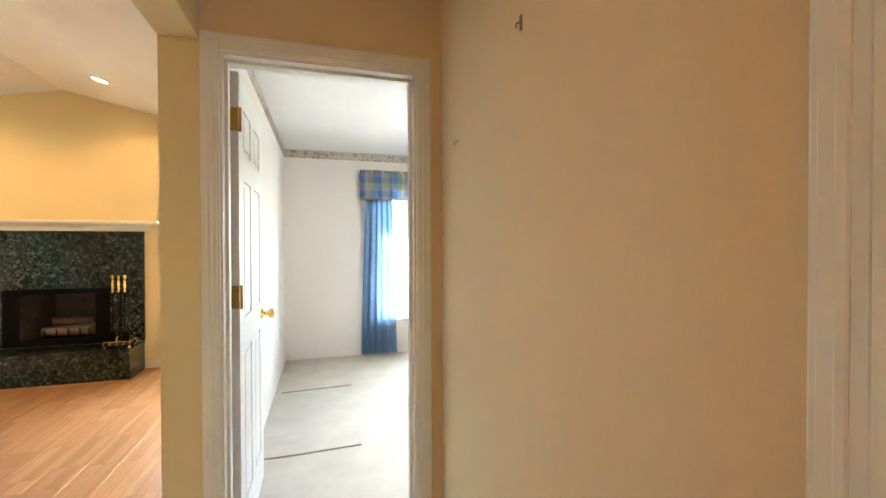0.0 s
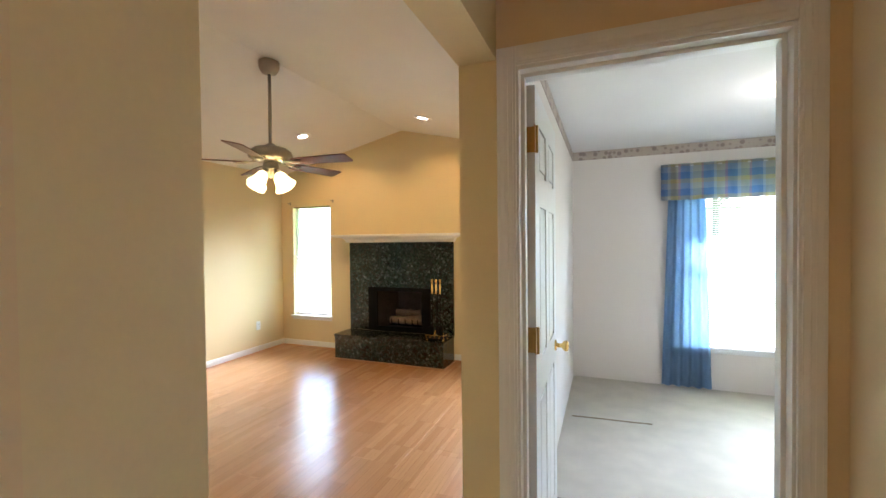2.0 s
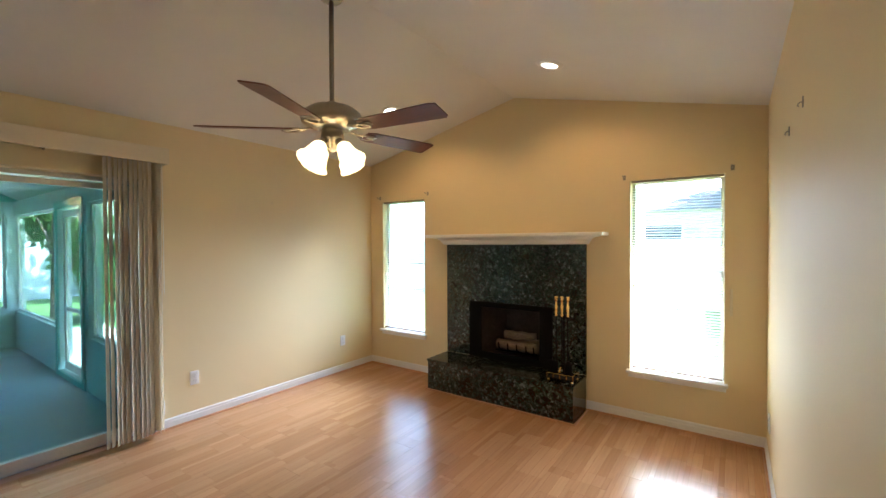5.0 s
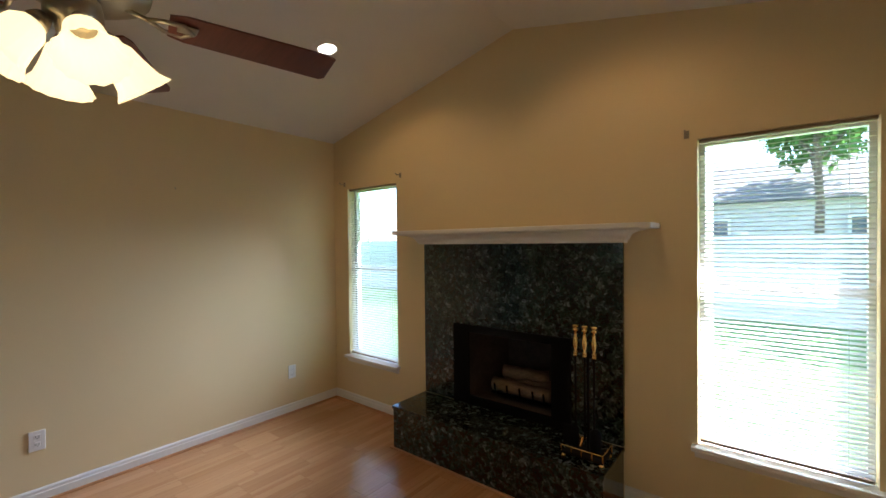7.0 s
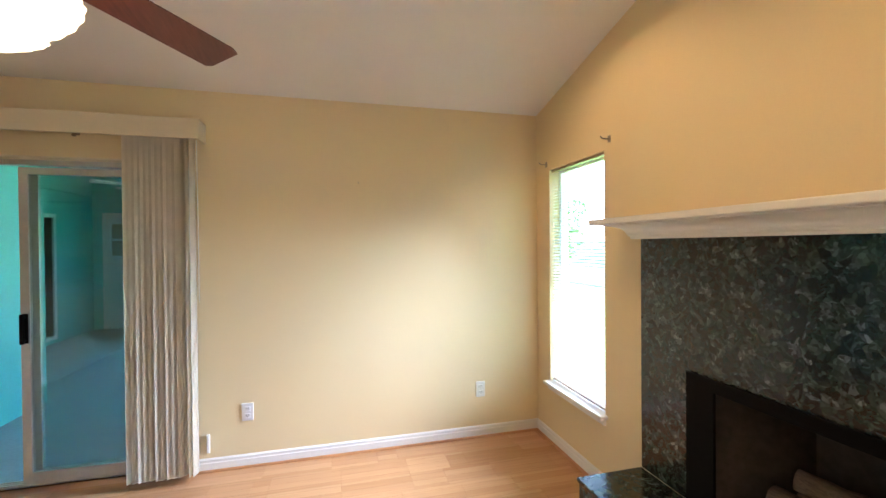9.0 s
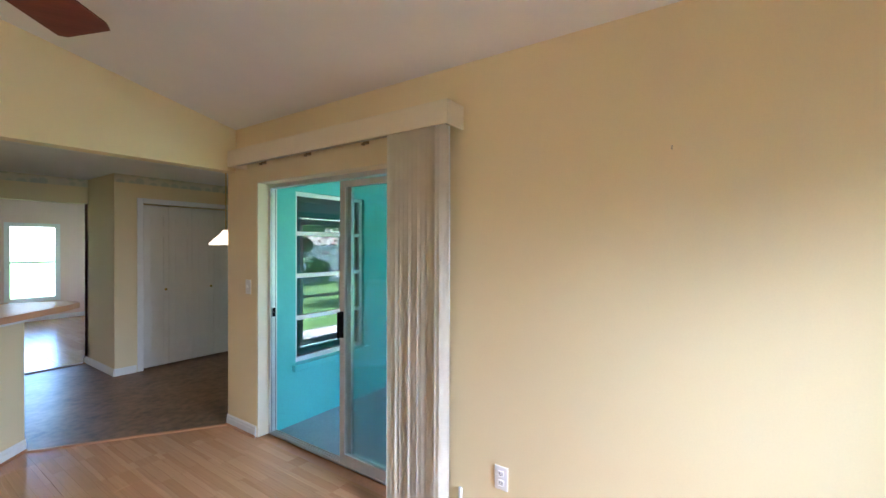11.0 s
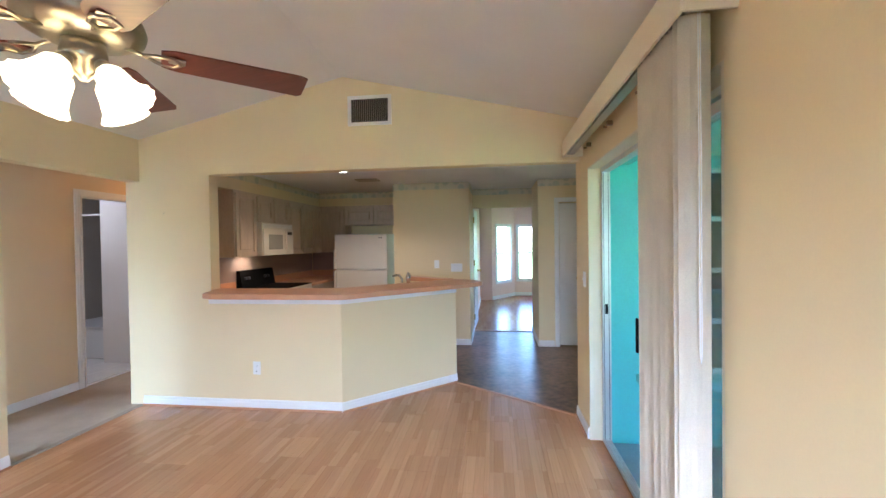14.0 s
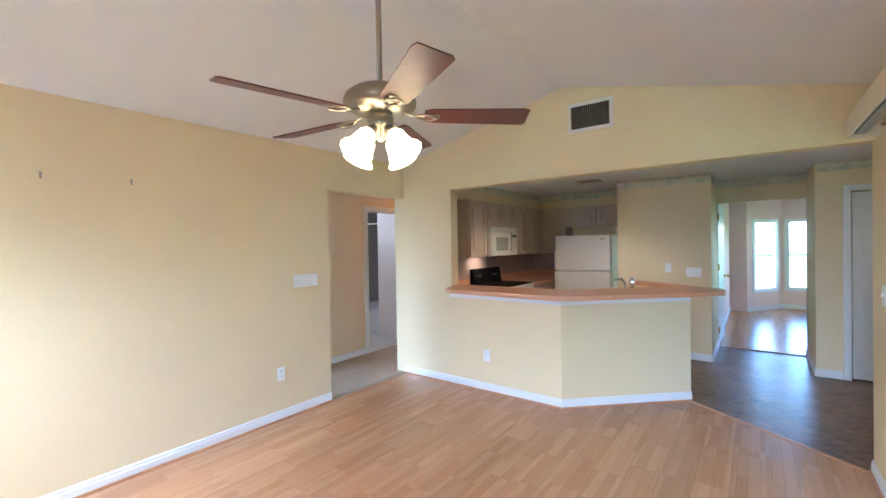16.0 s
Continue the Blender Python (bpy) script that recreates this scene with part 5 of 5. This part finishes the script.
lamp("bedroom_lamp", "POINT", (5.42, 2.85, 2.1), BED_W, (1.0, 0.9, 0.78), 0.12)
bd = thing("bedroom_light", (5.42, 2.85, 2.4), "lit frosted dome light on the bedroom ceiling", "ceiling light")
part("dome", lathe([(0.14, 2.399), (0.13, 2.37), (0.08, 2.33), (0.01, 2.32)], (5.42, 2.85, 0), None, 24), M_shade, bd, "", True)
plate(on(4.042, 3.75, 0.45, W), "white outlet on the bedroom wall", "outlet")

# ---- screened porch ----
solid("floor_porch", box(-6.0, -0.15, -3.4, 2.3, -0.2, -0.04), M_deck, "grey-blue painted concrete porch floor", "floor", "structure")
b = pierced("x", 2.15, 2.27, -5.22, -0.15, -0.04, 2.12, [(-5.10, -2.86, 0.5, 1.92), (-2.76, -1.88, 0.02, 1.90), (-1.70, -0.30, 0.52, 1.92)])
porch_n = wall("wall_porch_north", b, M_pale, "pale blue porch knee wall with screened openings")
b = pierced("y", -5.22, -5.10, -0.3, 2.15, -0.04, 2.12, [(0.0, 2.06, 0.54, 1.94)])
wall("wall_porch_west", b, M_pale, "pale blue porch knee wall with a wide screen")
b = profile([(-0.3, 2.12), (2.27, 2.12), (1.9, 2.30), (0.6, 2.78), (-0.3, 2.78)], "x", -5.22, -5.10)
wall("wall_porch_gable", b, M_teal, "turquoise gable beam over the porch screen")
b = pierced("x", -1.42, -1.3, -6.0, -1.87, -0.04, 2.8, [(-4.88, -4.02, 0.02, 1.98)])
wall("wall_porch_south", b, M_teal, "turquoise house wall with a dark glazed door")
wall("wall_porch_back", box(-6.0, -5.9, -1.3, -0.3, -0.04, 2.8), M_teal, "turquoise end wall of the porch")
wall("wall_porch_jog", box(-5.9, -5.1, -0.3, -0.2, -0.04, 2.8), M_teal, "turquoise jog in the porch wall")
wall("wall_porch_beam", box(-0.3, -0.15, 0.27, 2.15, 2.0, 2.9), M_teal, "turquoise painted wall over the sliding door")
# the overhang out to y 3.2 is added to keep sun off the floor
b = profile([(2.28, 2.13), (1.9, 2.30), (0.6, 2.78), (-1.42, 2.78), (-1.42, 2.84), (0.6, 2.84), (1.95, 2.36), (3.2, 2.02), (3.2, 1.96)], "x", -6.0, -0.15)
solid("ceiling_porch", b, M_ceil, "white sloped porch ceiling with an added overhang against the sun", "ceiling", "structure")
dw = thing("window_porch", (-4.45, -1.3, 0.02), "white framed dark glazed porch door", "glass door", "", "structure")
part("door_frame", pierced("x", -1.33, -1.29, -4.88, -4.02, 0.02, 1.98, [(-4.82, -4.08, 0.08, 1.92)]), M_trim, dw)
part("pane", box(-4.82, -4.08, -1.32, -1.312, 0.08, 1.92), mat("dark_pane", (0.03, 0.035, 0.035), 0.08, vary=0.05, bump=0), dw)
wd = thing("door_porch", (-5.89, -0.85, 0), "white half-glazed door at the end of the porch", "door", "", "structure")
part("leaf", box(-5.9, -5.86, -1.13, -0.32, -0.03, 2.08, None, 0.004), M_door, wd)
part("frame", pierced("y", -5.865, -5.852, -1.02, -0.42, 1.26, 1.92, [(-0.98, -0.46, 1.30, 1.57), (-0.98, -0.46, 1.61, 1.88)]), M_trim, wd)
part("pane", box(-5.8595, -5.856, -0.98, -0.46, 1.30, 1.88), mat("curtained_pane", (0.45, 0.40, 0.30), 0.2), wd)
for axis, c, a0, a1, z0, z1 in (("x", 2.21, -5.10, -2.86, 0.5, 1.92), ("x", 2.21, -1.70, -0.30, 0.52, 1.92), ("y", -5.16, 0.0, 2.06, 0.54, 1.94)):
    sc = thing("screen_panel", (a0, c, z0) if axis == "x" else (c, a0, z0), "fine insect screen in a white frame", "screen", "porch screens", "structure")
    fr2 = pierced(axis, c - 0.02, c + 0.02, a0, a1, z0, z1, [(a0 + 0.03, a1 - 0.03, z0 + 0.03, z1 - 0.03)])
    part("frame", fr2, M_trim, sc)
    mesh = box(a0 + 0.03, a1 - 0.03, c - 0.001, c + 0.001, z0 + 0.03, z1 - 0.03) if axis == "x" else box(c - 0.001, c + 0.001, a0 + 0.03, a1 - 0.03, z0 + 0.03, z1 - 0.03)
    g = part("screen_cloth", mesh, M_screen, sc)
sd2 = thing("screen_door", (-2.3, 2.2, 0), "white framed porch screen door with a crossbar", "screen door", "", "structure")
b = pierced("x", 2.19, 2.22, -2.74, -1.90, 0.03, 1.88, [(-2.66, -1.98, 0.12, 1.80)])
part("frame", b, M_trim, sd2)
part("crossbar", box(-2.66, -1.98, 2.192, 2.218, 0.72, 0.76), M_trim, sd2)
part("screen_cloth", box(-2.66, -1.98, 2.203, 2.206, 0.12, 1.80), M_screen, sd2)
part("casing", pierced("x", 2.13, 2.149, -2.84, -1.80, -0.039, 1.98, [(-2.76, -1.88, 0.02, 1.90)]), M_teal, sd2, "turquoise door casing")
pf = thing("porch_fan", (-3.0, 0.75, 2.7), "white porch ceiling fan", "ceiling fan")
part("downrod", tube([(-3.0, 0.75, 2.30), (-3.0, 0.75, 2.76)], 0.012, None, 8), M_trim, pf)
part("motor_housing", lathe([(0.05, 2.32), (0.12, 2.29), (0.13, 2.22), (0.08, 2.18)], (-3.0, 0.75, 0), None, 20), M_trim, pf, "", True)
for k in range(5):
    m = Matrix.Translation((-3.0, 0.75, 2.21)) @ Matrix.Rotation(radians(20 + 72 * k), 4, "Z") @ Matrix.Rotation(radians(10), 4, "X")
    part("blade", turned(prism([(0.12, -0.04), (0.6, -0.065), (0.62, 0.06), (0.12, 0.04)], -0.004, 0.004), m), M_trim, pf)
fl = thing("porch_floodlight", (-5.05, 1.9, 2.2), "white porch spotlight on the gable beam", "light fixture")
part("body", tube([(-5.09, 1.25, 2.25), (-5.02, 1.25, 2.25), (-5.0, 1.22, 2.18)], 0.022, None, 8), M_trim, fl)

# ---- outdoors ----
solid("ground", box(-90, 90, -90, 90, -0.6, -0.22), M_grass, "green lawn round the house", "lawn", "structure")
b = box(-6.5, -0.15, 2.3, 3.6, -0.25, -0.10)
solid("patio", b, mat("concrete_walk", (0.55, 0.53, 0.50), 0.8, vary=0.1), "pale concrete walk beside the porch", "walkway", "structure")
b = box(0.9, 3.0, 4.97, 5.2, -0.3, 3.2)
box(0.9, 1.44, 4.651, 4.97, -0.3, 3.2, b)
box(2.36, 3.0, 4.651, 4.97, -0.3, 3.2, b)
box(1.44, 2.36, 4.651, 4.97, 0.92, 3.2, b)
box(1.44, 2.36, 4.651, 4.97, -0.3, 0.29, b)
solid("chimney_chase", b, M_stucco, "pale stucco chimney chase behind the fireplace", "chimney")
fence_parts = [(-14, 22, 13.0, "x"), (-13, 13, -14.0, "y")]
for a0, a1, c, axis in fence_parts:
    f = thing("fence", (a0, c, -0.22) if axis == "x" else (c, a0, -0.22), "white vinyl privacy fence behind the lawn", "fence", "garden fences")
    n = int((a1 - a0) / 2.4)
    for k in range(n):
        p, q = a0 + k * 2.4, a0 + (k + 1) * 2.4
        pn = box(p + 0.06, q - 0.06, c - 0.02, c + 0.02, -0.2, 1.55) if axis == "x" else box(c - 0.02, c + 0.02, p + 0.06, q - 0.06, -0.2, 1.55)
        part("fence_panel", pn, M_fence, f)
        ps = box(p - 0.06, p + 0.06, c - 0.06, c + 0.06, -0.22, 1.65, None, 0.01) if axis == "x" else box(c - 0.06, c + 0.06, p - 0.06, p + 0.06, -0.22, 1.65, None, 0.01)
        part("post", ps, M_fence, f)


def foliage(places, n, size, seed):
    """Many small bent leaves strewn through a handful of uneven clumps."""
    r = random.Random(seed)
    verts, faces = [], []
    for _ in range(n):
        cx, cy, cz, rad = places[r.randrange(len(places))]
        d = Vector((r.gauss(0, 1), r.gauss(0, 1), r.gauss(0, 1))).normalized() * rad * r.random() ** 0.4
        c = Vector((cx, cy, cz)) + d
        q = Euler((r.uniform(0, 6.28), r.uniform(0, 6.28), r.uniform(0, 6.28))).to_matrix()
        s = size * r.uniform(0.6, 1.3)
        k = len(verts)
        for p in ((-1, 0, 0), (0, -0.45, 0.12), (1, 0, 0), (0, 0.45, 0.12)):
            verts.append(c + q @ (Vector(p) * s))
        faces.append((k, k + 1, k + 2, k + 3))
    me = bpy.data.meshes.new("leaves")
    me.from_pydata([tuple(v) for v in verts], [], faces)
    return me


def tree(x, y, height, spread, seed, label, name="tree", leaf=0.09, n=2600, trunk=0.12, z=-0.22):
    r = random.Random(seed)
    t = thing(name, (x, y, z), label, "tree" if name == "tree" else "shrub")
    tr = tube([(x, y, z), (x + 0.05, y, z + height * 0.3), (x - 0.06, y + 0.05, z + height * 0.6), (x, y, z + height * 0.85)], [trunk, trunk * 0.8, trunk * 0.5, trunk * 0.15], None, 10)
    clumps = []
    for k in range(11):
        a, h = r.uniform(0, 6.28), r.uniform(0.25 if name == "shrub" else 0.45, 1.0)
        d = spread * r.uniform(0.3, 0.9) * (1.1 - 0.6 * abs(h - 0.65))
        e = (x + d * math.cos(a), y + d * math.sin(a), z + height * h)
        tube([(x, y, z + height * h * 0.6), ((x + e[0]) / 2, (y + e[1]) / 2, z + height * h * 0.85), e], [trunk * 0.4, trunk * 0.25, 0.01], tr, 6)
        clumps.append((*e, spread * r.uniform(0.28, 0.5)))
    part("trunk", tr, M_bark, t)
    me = foliage(clumps, n, leaf, seed)
    me.materials.append(M_leaf)
    for v in me.vertices:
        v.co -= BASE[t.name]
    ob = new("crown", me)
    ob.parent = t
    BASE[ob.name] = BASE[t.name]
    return t


tree(-8.2, 3.2, 3.3, 1.75, 11, "leafy green garden shrub beyond the porch screen", "shrub", 0.085, 8000, 0.06)
tree(-7.6, 5.2, 3.2, 1.5, 12, "tall green shrub beside the porch", "shrub", 0.09, 4000, 0.06)
tree(-5.6, 7.2, 3.0, 1.2, 13, "green shrub with red flowers near the fence", "shrub", 0.08, 3000, 0.05)
tree(-11.0, 8.5, 6.0, 2.6, 15, "tall green tree behind the lawn", "tree", 0.14, 5000)
tree(-3.2, 15.5, 8.5, 3.2, 16, "tall green tree behind the white fence", "tree", 0.15, 5000)
tree(4.2, 17.0, 8.8, 3.3, 18, "tall broad green tree behind the white fence", "tree", 0.15, 6500)
tree(7.8, 16.0, 8.2, 3.2, 17, "green tree behind the white fence", "tree", 0.15, 4500)
b = bmesh.new()
r7 = random.Random(7)
for _ in range(40):
    p = (-5.6 + r7.uniform(-0.8, 0.8), 7.2 + r7.uniform(-1.0, 0.2), r7.uniform(1.2, 2.6))
    lathe([(0.01, -0.03), (0.05, 0.0), (0.06, 0.03), (0.02, 0.045)], p, b, 6)
tagged(solid("flowers", b, M_flower, "red blossoms on the garden shrub", "flowers", "stuff", base=(-5.6, 7.2, 0)))
nh = thing("neighbour_house", (3, 20, -0.22), "low pale neighbour house with a grey shingle roof", "house")
part("wall", box(-6, 9, 18.5, 26, -0.22, 2.7), M_house, nh)
part("roof", profile([(18.0, 2.65), (22.2, 4.4), (26.4, 2.65)], "x", -6.5, 9.5), M_roof, nh)
for x in (-3.5, 0.5, 5.0):
    wv = part("window", box(x, x + 1.6, 18.44, 18.52, 0.9, 2.1), mat("far_pane", (0.08, 0.10, 0.12), 0.15), nh)
    part("frame", pierced("x", 18.40, 18.44, x - 0.08, x + 1.68, 0.82, 2.18, [(x, x + 1.6, 0.9, 2.1)]), M_trim, wv)

b = box(-0.6, 4.6, 4.66, 5.15, 2.50, 2.56)
box(4.6, 8.0, 4.56, 5.05, 2.50, 2.56, b)
solid("eave", b, M_trim, "white soffit under the roof edge", "eave", "structure")
solid("roof_back", box(4.04, 8.0, -3.2, 4.56, 2.51, 2.60), M_roof, "grey shingle roof over the bedroom wing", "roof", "structure")
solid("roof_front", box(-3.2, 3.96, -8.4, -0.12, 2.55, 2.62), M_roof, "grey shingle roof over the kitchen wing", "roof", "structure")

# ---- laminate boards, laid last ----
floor = solid("floor", box(-0.14, 3.93, -0.9, 4.49, -0.12, -0.013), M_edge, "warm oak-look laminate floor of short strips", "floor", "structure")
WD, LN = 1.09 / 6, 1.21


def south_end(x):
    if x < 1.09:
        return -0.125 - 0.745 * x / 1.09
    return min(0.0, -0.87 + 0.955 * (x - 1.09)) if x < 2.0 else 0.0


full = mesh_of("plank", box(-WD / 2 + 0.0004, WD / 2 - 0.0004, -LN / 2 + 0.0004, LN / 2 - 0.0004, -0.008, 0, None, 0.0008), M_wood)


def lay(parent, x0, x1, start, end, seed):
    r = random.Random(seed)
    cols = int(round((x1 - x0) / WD + 0.49))
    for c in range(cols):
        a, q = x0 + c * WD, min(x0 + (c + 1) * WD, x1)
        y = start((a + q) / 2) - r.uniform(0, LN)
        while y < end:
            lo = max(y, start(a), start(q))
            p = y
            y += LN
            if p >= max(start(a), start(q)) and y <= end and q - a > WD - 1e-6:
                ob = new("plank", full)
                ob.location = Vector(((a + q) / 2, p + LN / 2, 0)) - BASE[parent.name]
            else:
                bm = bmesh.new()
                pts = [(a + 0.0004, max(p, start(a))), (q - 0.0004, max(p, start(q))), (q - 0.0004, min(y, end) - 0.0004), (a + 0.0004, min(y, end) - 0.0004)]
                if pts[2][1] - max(pts[0][1], pts[1][1]) < 0.004:
                    bm.free()
                    continue
                mid = Vector(((a + q) / 2, (pts[2][1] + pts[0][1]) / 2, 0))
                prism(pts, -0.008, 0, bm)
                ob = new("plank", mesh_of("plank", bm, M_wood, mid))
                ob.location = mid - BASE[parent.name]
            ob.parent = parent


lay(floor, 0.0, 3.9, south_end, 4.5, 21)
front_floor = solid("floor_front", box(-3.0, 1.1, -8.0, -3.37, -0.12, -0.013), M_edge, "warm oak-look laminate floor of the front room", "floor", "structure")
lay(front_floor, -2.6, 1.05, lambda x: -7.95, -3.38, 22)
